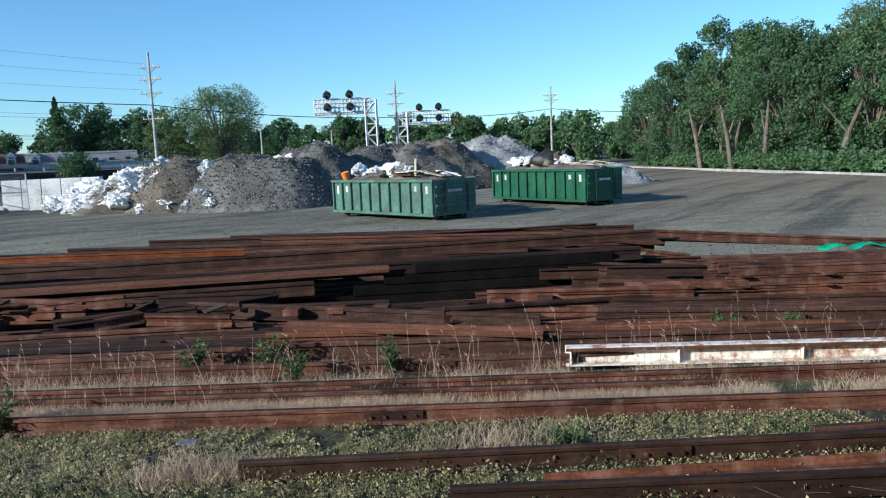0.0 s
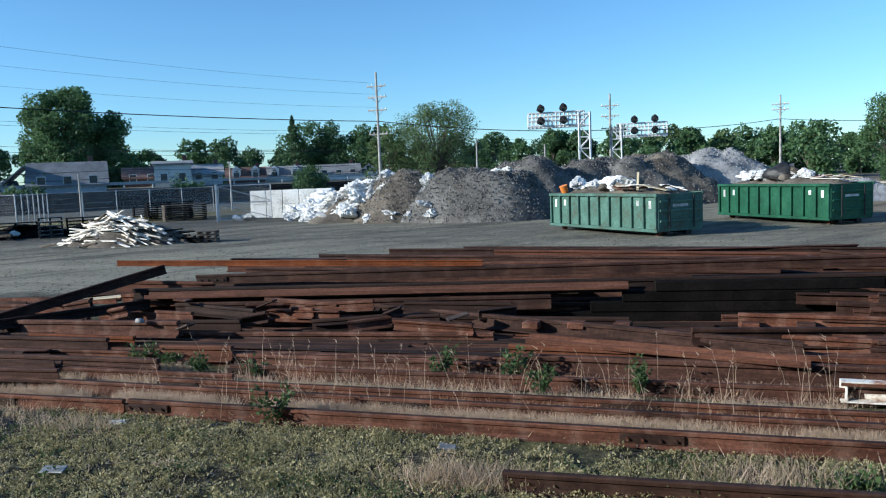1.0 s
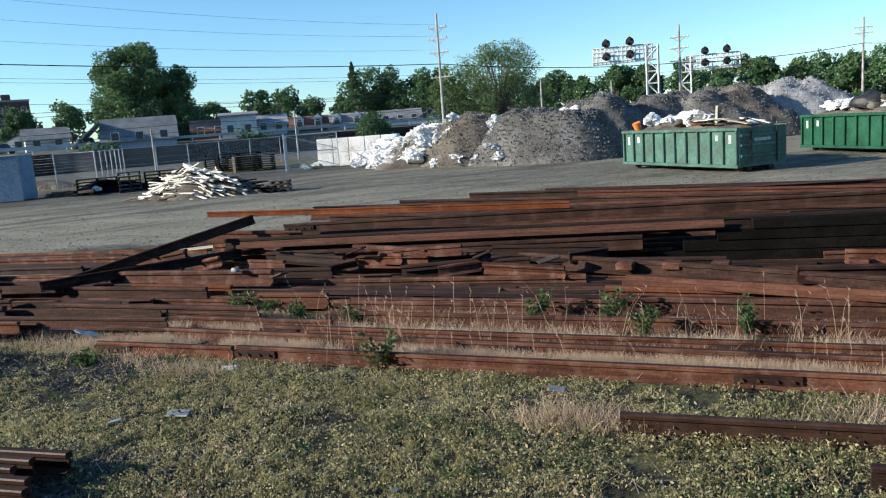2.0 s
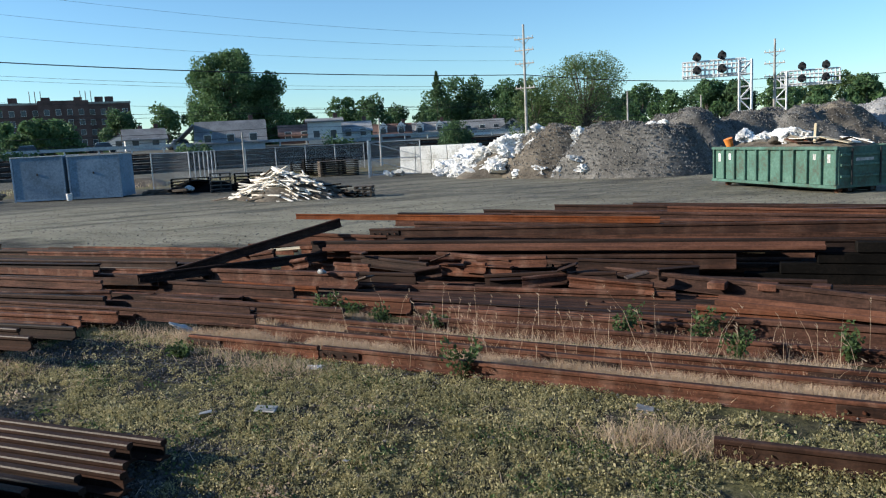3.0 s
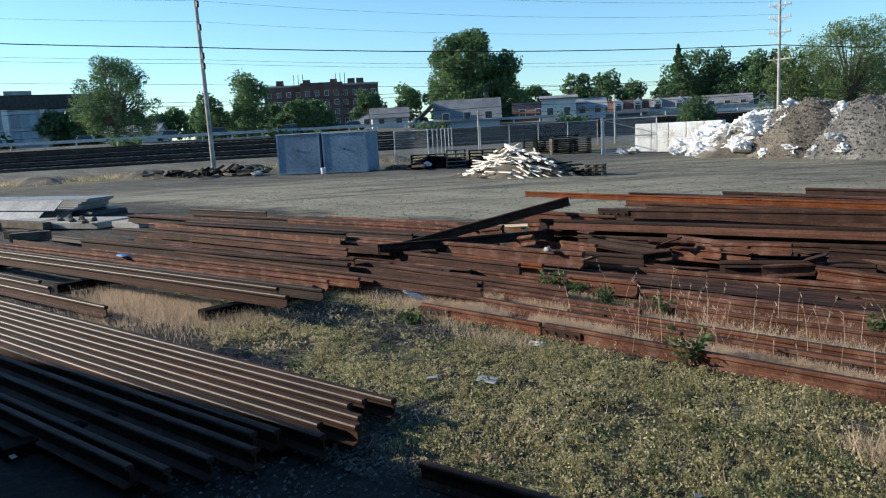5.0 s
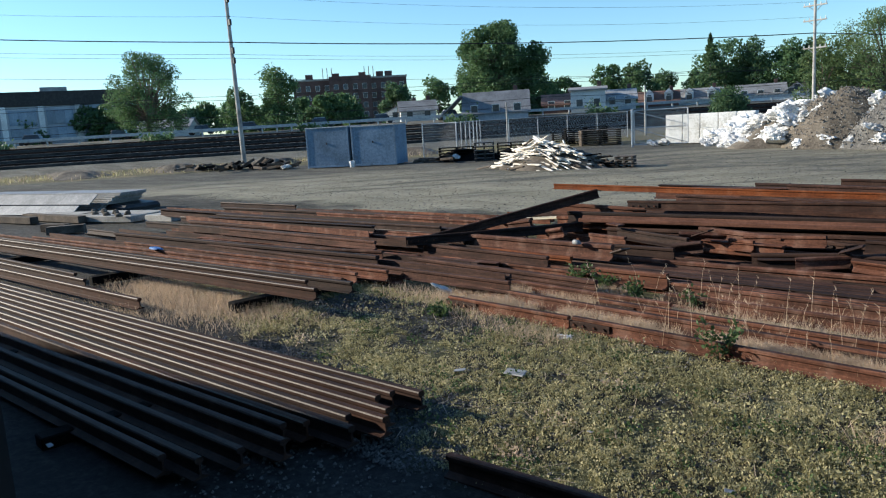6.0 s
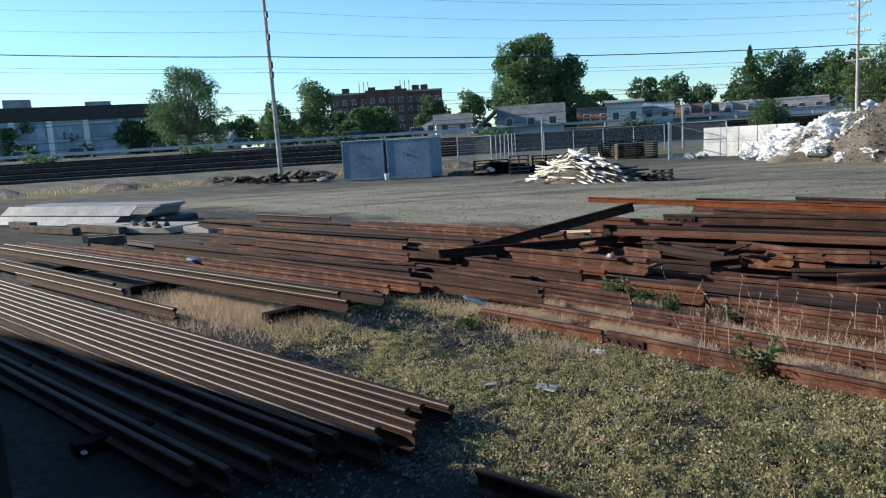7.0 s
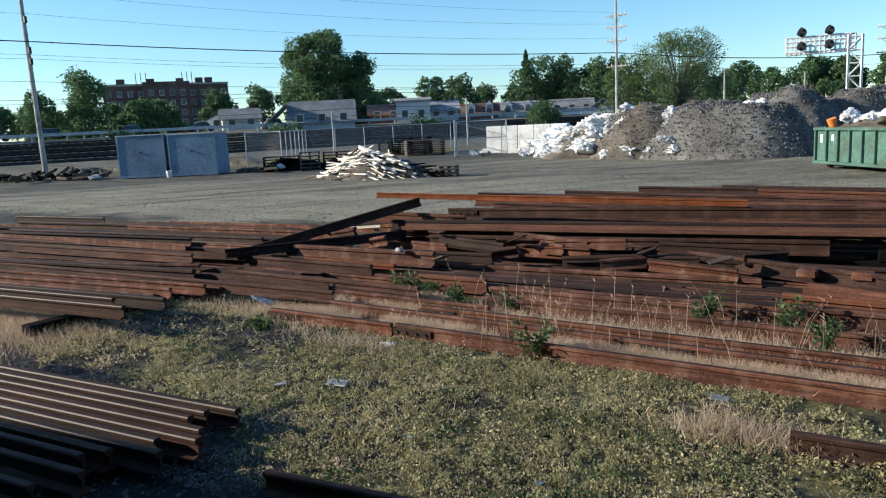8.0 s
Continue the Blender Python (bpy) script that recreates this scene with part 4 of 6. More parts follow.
crate(-20.0, 32.3, 0.9, 0.9, 0.55, "small brown stack of short boards", SLEEPER, 3, 20)
crate(-33.4, 37.6, 1.3, 1.1, 1.25, "black stack of plastic crates", BLACK, 5, 40)
crate(-32.0, 38.6, 1.8, 1.3, 1.15, "dark stack of pallets", TAR_AND_SHADE, 6, 40)
crate(-36.4, 38.2, 2.4, 1.2, 0.95, "dark stack of timber blocks", TAR_AND_SHADE, 5, 40)
crate(-38.0, 56.5, 3.6, 2.0, 1.5, "dark stack of old pallets behind the fence", TAR_AND_SHADE, 8, 40)
crate(-35.0, 54.0, 3.2, 2.0, 1.3, "dark brown stack of sleepers behind the fence", SLEEPER, 7, 40)
crate(-41.0, 57.5, 2.0, 1.6, 1.1, "dark pallets behind the fence", TAR_AND_SHADE, 6, 40)


def container(p, q, h, words):
    p, q = Vector((*p, 0)), Vector((*q, 0))
    ax = (q - p).normalized()
    back = Vector((-ax.y, ax.x, 0))
    m = Matrix((ax, back, Vector((0, 0, 1)))).transposed().to_4x4()
    m.translation = p
    w = (q - p).length
    ob = base("storage_box", m, words, "container", "blue containers")
    part("shell", boxed((0, 0, 0.05), (w, 2.2, h), 0.015), BLUE_STEEL, ob)
    part("roof", boxed((-0.03, -0.04, h), (w + 0.03, 2.24, h + 0.06), 0.01), GALV, ob)
    part("corner_post", boxed((-0.02, -0.03, 0), (0.09, -0.002, h), 0.006), BLUE_STEEL, ob)
    part("corner_post", boxed((w - 0.09, -0.03, 0), (w + 0.02, -0.002, h), 0.006), BLUE_STEEL, ob)
    part("base_rail", boxed((0.09, -0.03, 0.02), (w - 0.09, -0.002, 0.14), 0.006), BLUE_STEEL, ob)
    part("lock", boxed((w * 0.47, -0.04, h * 0.58), (w * 0.50, -0.002, h * 0.63), 0.004), BLACK, ob)
    return ob


container((-44.7, 31.85), (-41.85, 33.25), 2.72, "faded blue steel storage container on gravel")
container((-41.6, 33.35), (-38.75, 34.75), 2.66, "faded blue steel storage container beside another")
bk = part("bucket", tube(bmesh.new(), (0, 0, 0), (0, 0, 0.42), 0.16, 0.19, 14), BAG)
bk.location = (-41.2, 32.9, 0.0)
tagged(bk, "white plastic bucket beside the container", "bucket")
rs = random.Random(21)
for i in range(34):
    x = -47.4 - 8.6 * (i % 17) / 16 + rs.uniform(-0.2, 0.2)
    y = 31.5 + (x + 47.5) * 0.16 + rs.uniform(-0.5, 0.6)
    h = 0.75 * (1 - abs((i % 17) - 7) / 12) * (0.4 + 0.6 * (i // 17))
    a = rs.gauss(0.9, 0.35)
    timber(x, y, 0.02, x + 1.1 * math.cos(a), y + 1.1 * math.sin(a), h, 0.24, 0.18, rs.choice((SLEEPER, TAR_AND_SHADE, SLEEPER)), "old timber sleeper dumped on the bank", "dumped sleepers")
for i in range(26):
    x = -47.5 - rs.uniform(0, 12)
    y = 31.6 - rs.uniform(-0.5, 3.0) - (x + 47.5) * -0.05
    timber(x, y, 0.02 + 0.1 * (i % 4), x + rs.uniform(0.6, 1.5), y + rs.uniform(-1.6, 1.2), 0.02 + rs.uniform(0, 0.45), 0.22, 0.17, rs.choice((SLEEPER, TAR_AND_SHADE)), "old timber sleeper dumped on the bank", "dumped sleepers")
for i in range(14):
    x = -38.3 + rs.uniform(0, 3.2)
    timber(x, 35.6 + rs.uniform(0, 1.5), 0.02 + 0.08 * (i % 3), x + rs.uniform(0.6, 1.4), 35.6 + rs.uniform(0, 1.6), 0.05 + rs.uniform(0, 0.2), 0.2, 0.15, rs.choice((SLEEPER, TAR_AND_SHADE)), "old timber sleeper on the ground", "dumped sleepers")
sack(Vector((-46.2, 31.0, 0.15)), 0.7, rs)
sack(Vector((-35.5, 37.0, 0.2)), 0.8, rs)


# ---- fence, gate and white block wall ----
def wire_panel(w, h):
    verts, faces = [], []
    t = 0.0045

    def strip(a, b):
        a, b = Vector(a), Vector(b)
        n = Vector((-(b - a).z, 0, (b - a).x)).normalized() * t
        k = len(verts)
        verts.extend((a - n, b - n, b + n, a + n))
        faces.append((k, k + 1, k + 2, k + 3))
    s = 0.13
    u = -h
    while u < w:
        x0, x1 = max(u, 0), min(u + h, w)
        strip((x0, 0, x0 - u), (x1, 0, x1 - u))
        strip((x0, 0.004, h - (x0 - u)), (x1, 0.004, h - (x1 - u)))
        u += s
    return mesh_of("wire_mesh", verts, faces, GALV)


def fence(p, q, h, words="grey chain-link fence on steel posts"):
    p, q = Vector((*p, 0)), Vector((*q, 0))
    n = max(1, round((q - p).length / 2.8))
    ax = (q - p).normalized()
    ob = base("chain_link_fence", Matrix.Translation(p) @ Matrix.Rotation(math.atan2(ax.y, ax.x), 4, "Z"), words, "fence", "fence runs")
    w = (q - p).length / n
    wm = wire_panel(w, h - 0.15)
    for i in range(n + 1):
        part("post", tube(bmesh.new(), (i * w, 0, 0), (i * w, 0, h + 0.08), 0.045), GALV, ob)
    for i in range(n):
        panel = new("wire_mesh", wm)
        panel.parent = ob
        panel.location = (i * w, 0.05, 0.1)
        part("top_bar", tube(bmesh.new(), (i * w + 0.05, 0, h), ((i + 1) * w - 0.05, 0, h), 0.03), GALV, ob)
    return ob


fence((-43.2, 41.8), (-40.4, 42.6), 2.55)
fence((-40.4, 42.6), (-50.0, 56.5), 2.55)
fence((-50.0, 56.5), (-38.5, 64.5), 2.55)


def gate(p, q, h):
    p, q = Vector((*p, 0)), Vector((*q, 0))
    ax = (q - p).normalized()
    w = (q - p).length
    ob = base("fence_gate", Matrix.Translation(p) @ Matrix.Rotation(math.atan2(ax.y, ax.x), 4, "Z"), "open chain-link gate with diagonal steel braces", "gate")
    for a, b in (((0, 0, 0.15), (0, 0, h)), ((w, 0, 0.15), (w, 0, h)), ((0, 0, h), (w, 0, h)), ((0, 0, 0.15), (w, 0, 0.15)), ((0, 0, h * 0.52), (w, 0, h * 0.52))):
        part("frame_bar", tube(bmesh.new(), a, b, 0.04), GALV, ob)
    for a, b in (((0, 0, h * 0.5), (w, 0, 0.2)), ((0, 0, h - 0.05), (w, 0, h * 0.55))):
        part("brace", tube(bmesh.new(), a, b, 0.03), GALV, ob)
    part("wire_mesh", boxed((0, 0, 0), (0.01, 0.01, 0.01)), GALV, ob).data = wire_panel(w, h - 0.2)
    ob.children[-1].location = (0, 0.05, 0.15)


gate((-29.4, 49.7), (-25.9, 51.0), 2.6)
gp = part("gate_post", tube(bmesh.new(), (0, 0, 0), (0, 0, 2.75), 0.09, None, 12), GALV)
gp.location = (-29.5, 49.6, 0)
tagged(gp, "thick galvanised gate post", "post")


def block_wall():
    p, ax = Vector((-28.5, 52.7, 0)), Vector((0.996, 0.087, 0))
    for k in range(2):
        for i in range(5):
            ob = part("concrete_block", boxed((0, 0, 0), (1.26, 0.75, 1.06), 0.03), WHITE_BLOCK)
            o = p + ax * (i * 1.3 + 0.03 * k)
            ob.matrix_world = pose(o.x, o.y, k * 1.065, 0, 0, 5.0)
            tagged(ob, "large whitewashed concrete block in a wall", "block", "white concrete blocks")


block_wall()


# ---- poles, wires, signals ----
def utility_pole(x, y, h, arms, words, lean=0.0, r=0.17):
    ob = base("utility_pole", pose(x, y, rise(x, y) - 0.1, 0, lean, 0), words, "pole", "utility poles")
    part("shaft", tube(bmesh.new(), (0, 0, 0), (0, 0, h), r, r * 0.62, 12), POLE, ob)
    for z in arms:
        arm = part("cross_arm", boxed((-1.05, -0.06, z - 0.06), (1.05, 0.06, z + 0.06), 0.01), POLE, ob)
        arm.rotation_euler = (0, 0, radians(-8))
        for s in (-0.95, -0.5, 0.5, 0.95):
            part("insulator", tube(bmesh.new(), (s, 0, z + 0.06), (s, 0, z + 0.26), 0.05, 0.035, 8), GALV, arm)
        part("arm_brace", bar(bmesh.new(), (-0.6, 0.02, z - 0.04), (0, 0.12, z - 0.55), 0.04), GALV, arm)
        part("arm_brace", bar(bmesh.new(), (0.6, 0.02, z - 0.04), (0, 0.12, z - 0.55), 0.04), GALV, arm)
    return ob


P2, P1, P3, P4 = (-56.4, 34.0), (-25.0, 74.1), (-2.3, 91.9), (19.2, 108.0)
utility_pole(*P1, 13.5, (12.1, 11.0, 9.7, 7.3), "tall weathered utility pole with four cross arms")
utility_pole(*P3, 11.6, (10.2, 9.0, 7.6), "weathered utility pole beside signal gantry")
utility_pole(*P4, 11.6, (10.4, 9.7), "weathered utility pole before trees")
p2 = utility_pole(*P2, 16.0, (), "tall bare leaning utility pole with cable brackets", -1.0, 0.2)
for z in (8.4, 9.2, 11.4, 13.2):
    part("bracket", boxed((0.1, -0.1, z), (0.32, 0.1, z + 0.5), 0.03), BLACK, p2)
for x, y, h in ((-47.0, 57.0, 4.2), (-14.5, 72.0, 6.2), (-38.0, 67.0, 5.0), (-8.6, 78.0, 5.6)):
    utility_pole(x, y, h, (), "short grey timber post beside the tracks", 0, 0.11)


def wire(points, heights, r, sag=0.5, words="thin overhead wire between poles"):
    pts = []
    for (a, za), (b, zb) in zip(zip(points, heights), list(zip(points, heights))[1:]):
        for i in range(13):
            t = i / 12
            pts.append(Vector((a[0] + (b[0] - a[0]) * t, a[1] + (b[1] - a[1]) * t, za + (zb - za) * t - 4 * sag * t * (1 - t))))
    cu = bpy.data.curves.new("wire", "CURVE")
    cu.dimensions, cu.bevel_depth, cu.bevel_resolution = "3D", r, 1
    sp = cu.splines.new("POLY")
    sp.points.add(len(pts) - 1)
    for s, p in zip(sp.points, pts):
        s.co = (*p, 1)
    cu.materials.append(CABLE)
    tagged(new("overhead_wire", cu), words, "wire", "overhead wires")


P0, P5 = (-88.0, -8.0), (45.0, 126.0)
LINE = (P0, P2, P1, P3, P4, P5)
wire(LINE, (14.0, 10.0, 8.5, 7.3, 8.4, 8.5), 0.042, 0.45, "thick black cable between utility poles")
wire(LINE[:5], (13.0, 9.05, 7.5, 6.4, 7.4), 0.012, 0.5)
wire(LINE[:5], (12.6, 8.75, 7.2, 6.0, 7.0), 0.012, 0.5)
wire(LINE[:5], (10.8, 7.1, 5.5, 4.6, 5.4), 0.014, 0.4)
for z2, z1, s in ((12.0, 9.9, 0.7), (13.6, 11.2, 0.7), (15.2, 12.3, 0.7)):
    wire(LINE[:3], (z2 + 4.2, z2, z1), 0.009, s)
for d, z in ((12, 3.6), (13, 4.3), (30, 5.2), (31, 5.6)):
    a = [bank(d, s) for s in (-120, -60, -10, 30, 60, 100)]
    wire([(p.x, p.y) for p in a], [rise(p.x, p.y) + z for p in a], 0.025, 0.25, "dark wire beside the railway tracks")


def gantry(x, y, arm, top, low, words):
    """A cantilever signal bridge: lattice mast, walkway with rails and signal heads."""
    ob = base("signal_gantry", pose(x, y, rise(x, y)), words, "signal", "signal gantries")
    w = 0.62
    mast = part("mast", bmesh.new(), SIGNAL_WHITE, ob)
    bm = bmesh.new()
    for sx in (-w, w):
        for sy in (-w, w):
            bar(bm, (sx, sy, 0), (sx, sy, top - 0.6), 0.15)
    z = 0.0
    flip = 1
    while z < top - 1.2:
        z2 = min(z + 1.3, top - 0.6)
        for s in (-w, w):
            bar(bm, (-w * flip, s, z), (w * flip, s, z2), 0.09)
            bar(bm, (s, -w * flip, z), (s, w * flip, z2), 0.09)
            bar(bm, (-w, s, z2), (w, s, z2), 0.08)
        z, flip = z2, -flip
    bm.to_mesh(mast.data)
    bm.free()
    mast.data.materials.append(SIGNAL_WHITE)
    lo, hi = min(0, arm), max(0, arm)
    part("walkway", boxed((lo, -0.5, low), (hi, 0.5, low + 0.14), 0.01), SIGNAL_WHITE, ob)
    n = 14
    for s in (-0.55, 0.55):
        bm = bmesh.new()
        for z in (low + 0.25, low + 0.85, low + 1.3, low + 1.75):
            bar(bm, (lo, s, z), (hi, s, z), 0.11)
        for i in range(n + 1):
            px = lo + (hi - lo) * i / n
            bar(bm, (px, s, low), (px, s, low + 1.75), 0.08)
        part("handrail", bm, SIGNAL_WHITE, ob)
    for f in (0.36, 0.76):
        for dz in (0.45, 1.85):
            c = Vector((arm * f, -0.75, low + dz + 0.35))
            head = part("signal_head", tube(bmesh.new(), c + Vector((0, -0.1, 0)), c + Vector((0, 0.1, 0)), 0.44, None, 20), BLACK, ob)
            for k in range(3):
                a = radians(90 + 120 * k)
                o = c + Vector((0.32 * math.cos(a), -0.12, 0.32 * math.sin(a)))
                part("hood", tube(bmesh.new(), o, o + Vector((0, -0.35, 0)), 0.17, None, 12), BLACK, head)


gantry(-5.1, 88.8, -6.4, 9.9, 7.7, "white lattice signal gantry with black round signals")
gantry(-1.7, 99.8, 6.2, 8.9, 6.6, "white lattice signal gantry with black signals, further off")


# ---- railway bank ----
def tracks():
    for d in (20.0, 25.5, 31.0, 36.5):
        o = bank(d, 0)
        ob = base("railway_track", Matrix.Translation((o.x, o.y, 0)) @ Matrix.Rotation(math.atan2(0.79, 0.61), 4, "Z"), "dark railway track on a low gravel bank", "track", "railway tracks")
        z = o.z
        part("ballast_bed", boxed((-160, -2.1, z - 0.6), (190, 2.1, z + 0.12), 0.06), BALLAST, ob)
        for s in (-0.72, 0.72):
            part("rail", boxed((-160, s - 0.04, z + 0.155), (190, s + 0.04, z + 0.32), 0.01), RUST_DARK, ob)
        verts, faces = [], []
        for i in range(260):
            x = -130 + i * 0.9
            k = len(verts)
            verts += [(x + dx, dy, z + dz) for dz in (0.05, 0.15) for dx, dy in ((-0.12, -1.3), (0.12, -1.3), (0.12, 1.3), (-0.12, 1.3))]
            faces += [(k + 4, k + 5, k + 6, k + 7), (k, k + 1, k + 5, k + 4), (k + 1, k + 2, k + 6, k + 5), (k + 2, k + 3, k + 7, k + 6), (k + 3, k, k + 4, k + 7)]
        sl = new("sleeper", mesh_of("sleeper", verts, faces, TAR_AND_SHADE))
        sl.parent = ob
        tagged(sl, kind="stuff")
    # steel guard rail of the road behind
    o = bank(44, 0)
    ob = base("guard_rail", Matrix.Translation(o) @ Matrix.Rotation(math.atan2(0.79, 0.61), 4, "Z"), "long grey steel guard rail along a road", "guard rail")
    part("beam", boxed((-190, -0.04, 0.55), (200, 0.04, 0.95), 0.02), GALV, ob)
    post = part("post", boxed((-0.1, 0.05, -0.4), (0.1, 0.25, 0.9), 0.01), GALV, ob)
    for i in range(-45, 48):
        c = new("post", post.data)
        c.parent = ob
        c.location = (i * 4.0 + 2, 0, 0)


tracks()


def car(m, words="small parked car behind the guard rail"):
    ob = base("parked_car", m, words, "car", "parked cars")
    bm = boxed((-2.2, -0.88, 0.32), (2.2, 0.88, 0.85), 0.14)
    part("body", bm, CAR_PAINT, ob)
    bm = bmesh.new()
    box(bm, (-1.35, -0.78, 0.84), (1.0, 0.78, 1.42), 0.0)
    for v in bm.verts:
        if v.co.z > 1.2:
            v.co.x *= 0.72
            v.co.y *= 0.85
    bmesh.ops.bevel(bm, geom=bm.edges[:], offset=0.06, segments=1, affect="EDGES")
    cab = part("cabin", bm, GLASS_DARK, ob)
    part("roof", boxed((-0.93, -0.64, 1.40), (0.68, 0.64, 1.46), 0.02), CAR_PAINT, cab)
    for x in (-1.4, 1.4):
        for y in (-0.86, 0.86):
            part("wheel", tube(bmesh.new(), (x, y - 0.1, 0.32), (x, y + 0.1, 0.32), 0.32, None, 14), BLACK, ob)
    return ob


first = None
rc = random.Random(31)
for s in (-118, -104, -95, -82, -70, -63, -52, -44, -33, -24, -12, -4, 6, 15, 25):
    p = bank(48 + rc.choice((0, 4, 8)), s)
    m = Matrix.Translation(p) @ Matrix.Rotation(math.atan2(0.79, 0.61) + rc.choice((0, math.pi)), 4, "Z")
    if first is None:
        first = car(m)
    else:
        copy_thing(first, m)


# ---- buildings ----
def window_at(ob, wall, c, w, h, face):
    """A window on a wall: face is the wall's outward axis ('-y' or '+x')."""
    x, y, z = c
    if face == "-y":
        fr = part("window", boxed((x - w / 2 - 0.08, y - 0.06, z - 0.08), (x + w / 2 + 0.08, y - 0.003, z + h + 0.08)), RENDER_WALL, wall)
        part("pane", boxed((x - w / 2, y - 0.075, z), (x + w / 2, y - 0.063, z + h)), GLASS_DARK, fr)
    else:
        fr = part("window", boxed((x + 0.003, y - w / 2 - 0.08, z - 0.08), (x + 0.06, y + w / 2 + 0.08, z + h + 0.08)), RENDER_WALL, wall)
        part("pane", boxed((x + 0.063, y - w / 2, z), (x + 0.075, y + w / 2, z + h)), GLASS_DARK, fr)


def house(x, y, w, d, eaves, ridge, rz, roof, words, wall=RENDER_WALL, dormers=0, along=True):
    """A house with a gabled roof; its front looks along -y before it is turned."""
    ob = base("house", pose(x, y, rise(x, y) - 0.5, 0, 0, rz), words, "house", "houses behind the railway")
    bm = boxed((-w / 2, -d / 2, 0), (w / 2, d / 2, eaves))
    if along:
        vs = [bm.verts.new(p) for p in ((-w / 2, -d / 2, eaves), (-w / 2, d / 2, eaves), (-w / 2, 0, ridge), (w / 2, -d / 2, eaves), (w / 2, d / 2, eaves), (w / 2, 0, ridge))]
    else:
        vs = [bm.verts.new(p) for p in ((-w / 2, -d / 2, eaves), (w / 2, -d / 2, eaves), (0, -d / 2, ridge), (-w / 2, d / 2, eaves), (w / 2, d / 2, eaves), (0, d / 2, ridge))]
    bm.faces.new(vs[:3])
    bm.faces.new(vs[3:])
    wl = part("wall", bm, wall, ob)
    bm = bmesh.new()
    o, t = 0.35, 0.16
    prof = [(-(d if along else w) / 2 - o, eaves - 0.15), (0, ridge + 0.02), ((d if along else w) / 2 + o, eaves - 0.15)]
    prof = prof + [(a, b + t) for a, b in reversed(prof)]
    half = (w if along else d) / 2 + o
    rows = [[bm.verts.new((s * half, a, b) if along else (a, s * half, b)) for a, b in prof] for s in (-1, 1)]
    for i in range(6):
        bm.faces.new((rows[0][i], rows[0][(i + 1) % 6], rows[1][(i + 1) % 6], rows[1][i]))
    bm.faces.new(rows[0])
    bm.faces.new(list(reversed(rows[1])))
    bmesh.ops.recalc_face_normals(bm, faces=bm.faces)
    rf = part("roof", bm, roof, ob)
    part("chimney", boxed((w * 0.28, 0.3, ridge - 0.8), (w * 0.28 + 0.6, 0.9, ridge + 0.9), 0.02), BRICK, rf)
    n = max(2, int(w / 2.6))
    for i in range(n):
        window_at(ob, wl, (-w / 2 + w * (i + 0.5) / n, -d / 2, 1.1), 0.9, 1.2, "-y")
        if eaves > 4.5:
            window_at(ob, wl, (-w / 2 + w * (i + 0.5) / n, -d / 2, 3.7), 0.9, 1.2, "-y")
    if not along:
        window_at(ob, wl, (0, -d / 2, eaves + 0.1), 0.9, 1.1, "-y")
    for i in range(dormers):
        cx = -w / 2 + w * (i + 0.5) / dormers
        dm = part("dormer", boxed((cx - 0.7, -d / 2 + 0.3, eaves + 0.2), (cx + 0.7, -0.3, eaves + 1.5)), RENDER_WALL, rf)
        bm = bmesh.new()
        v = [bm.verts.new(p) for p in ((cx - 0.85, -d / 2 + 0.2, eaves + 1.45), (cx + 0.85, -d / 2 + 0.2, eaves + 1.45), (cx, -d / 2 + 0.2, eaves + 2.2), (cx - 0.85, 0, eaves + 1.45), (cx + 0.85, 0, eaves + 1.45), (cx, 0, eaves + 2.2))]
        for f in ((0, 1, 2), (3, 5, 4), (0, 2, 5, 3), (1, 4, 5, 2), (0, 3, 4, 1)):
            bm.faces.new([v[i] for i in f])
        part("dormer_roof", bm, RENDER_WALL, dm)
        part("dormer_window", boxed((cx - 0.3, -d / 2 + 0.24, eaves + 0.45), (cx + 0.3, -d / 2 + 0.296, eaves + 1.3)), GLASS_DARK, dm)
    return ob


shed = house(-72.4, 86.3, 9.0, 8, 1.2, 4.1, 38, ROOF_GREY, "long low shed with a grey metal roof and lean-to", FACTORY)
bm = bmesh.new()
lean = [bm.verts.new(p) for p in ((-8.2, -3.6, 0.9), (-4.9, -3.6, 3.9), (-4.9, 3.6, 3.9), (-8.2, 3.6, 0.9), (-8.2, -3.6, 0.75), (-4.9, -3.6, 3.75), (-4.9, 3.6, 3.75), (-8.2, 3.6, 0.75))]
for f in ((0, 1, 2, 3), (7, 6, 5, 4), (0, 4, 5, 1), (1, 5, 6, 2), (2, 6, 7, 3), (3, 7, 4, 0)):
    bm.faces.new([lean[i] for i in f])
part("lean_to_roof", bm, SHEET, shed, "pale sloping lean-to roof")
part("lean_to_wall", boxed((-7.6, -3.2, 0), (-4.6, 3.2, 1.1)), FACTORY, shed)
house(-65.1, 99.1, 5.0, 6, 3.7, 4.0, 33, ROOF_GREY, "white boxy house with a flat grey roof")
house(-63.6, 105.5, 4.6, 6, 2.0, 3.4, 33, ROOF_GREY, "small white house with grey gabled roof")
house(-72.7, 102.4, 5.0, 6, 1.8, 3.3, 36, ROOF_RED, "small brown roofed house behind the fence", BRICK)
house(-66.5, 123.7, 6.4, 7, 1.3, 3.1, 28, ROOF_RED, "low house with red roof and two white dormers", BRICK, 2)
house(-62.5, 131.3, 7.3, 7, 1.3, 3.2, 25, ROOF_GREY, "low house with grey roof and two white dormers", RENDER_WALL, 2)
house(-55.2, 139.8, 8, 7, 1.6, 3.3, 22, ROOF_GREY, "pale low house with grey roof", RENDER_WALL)
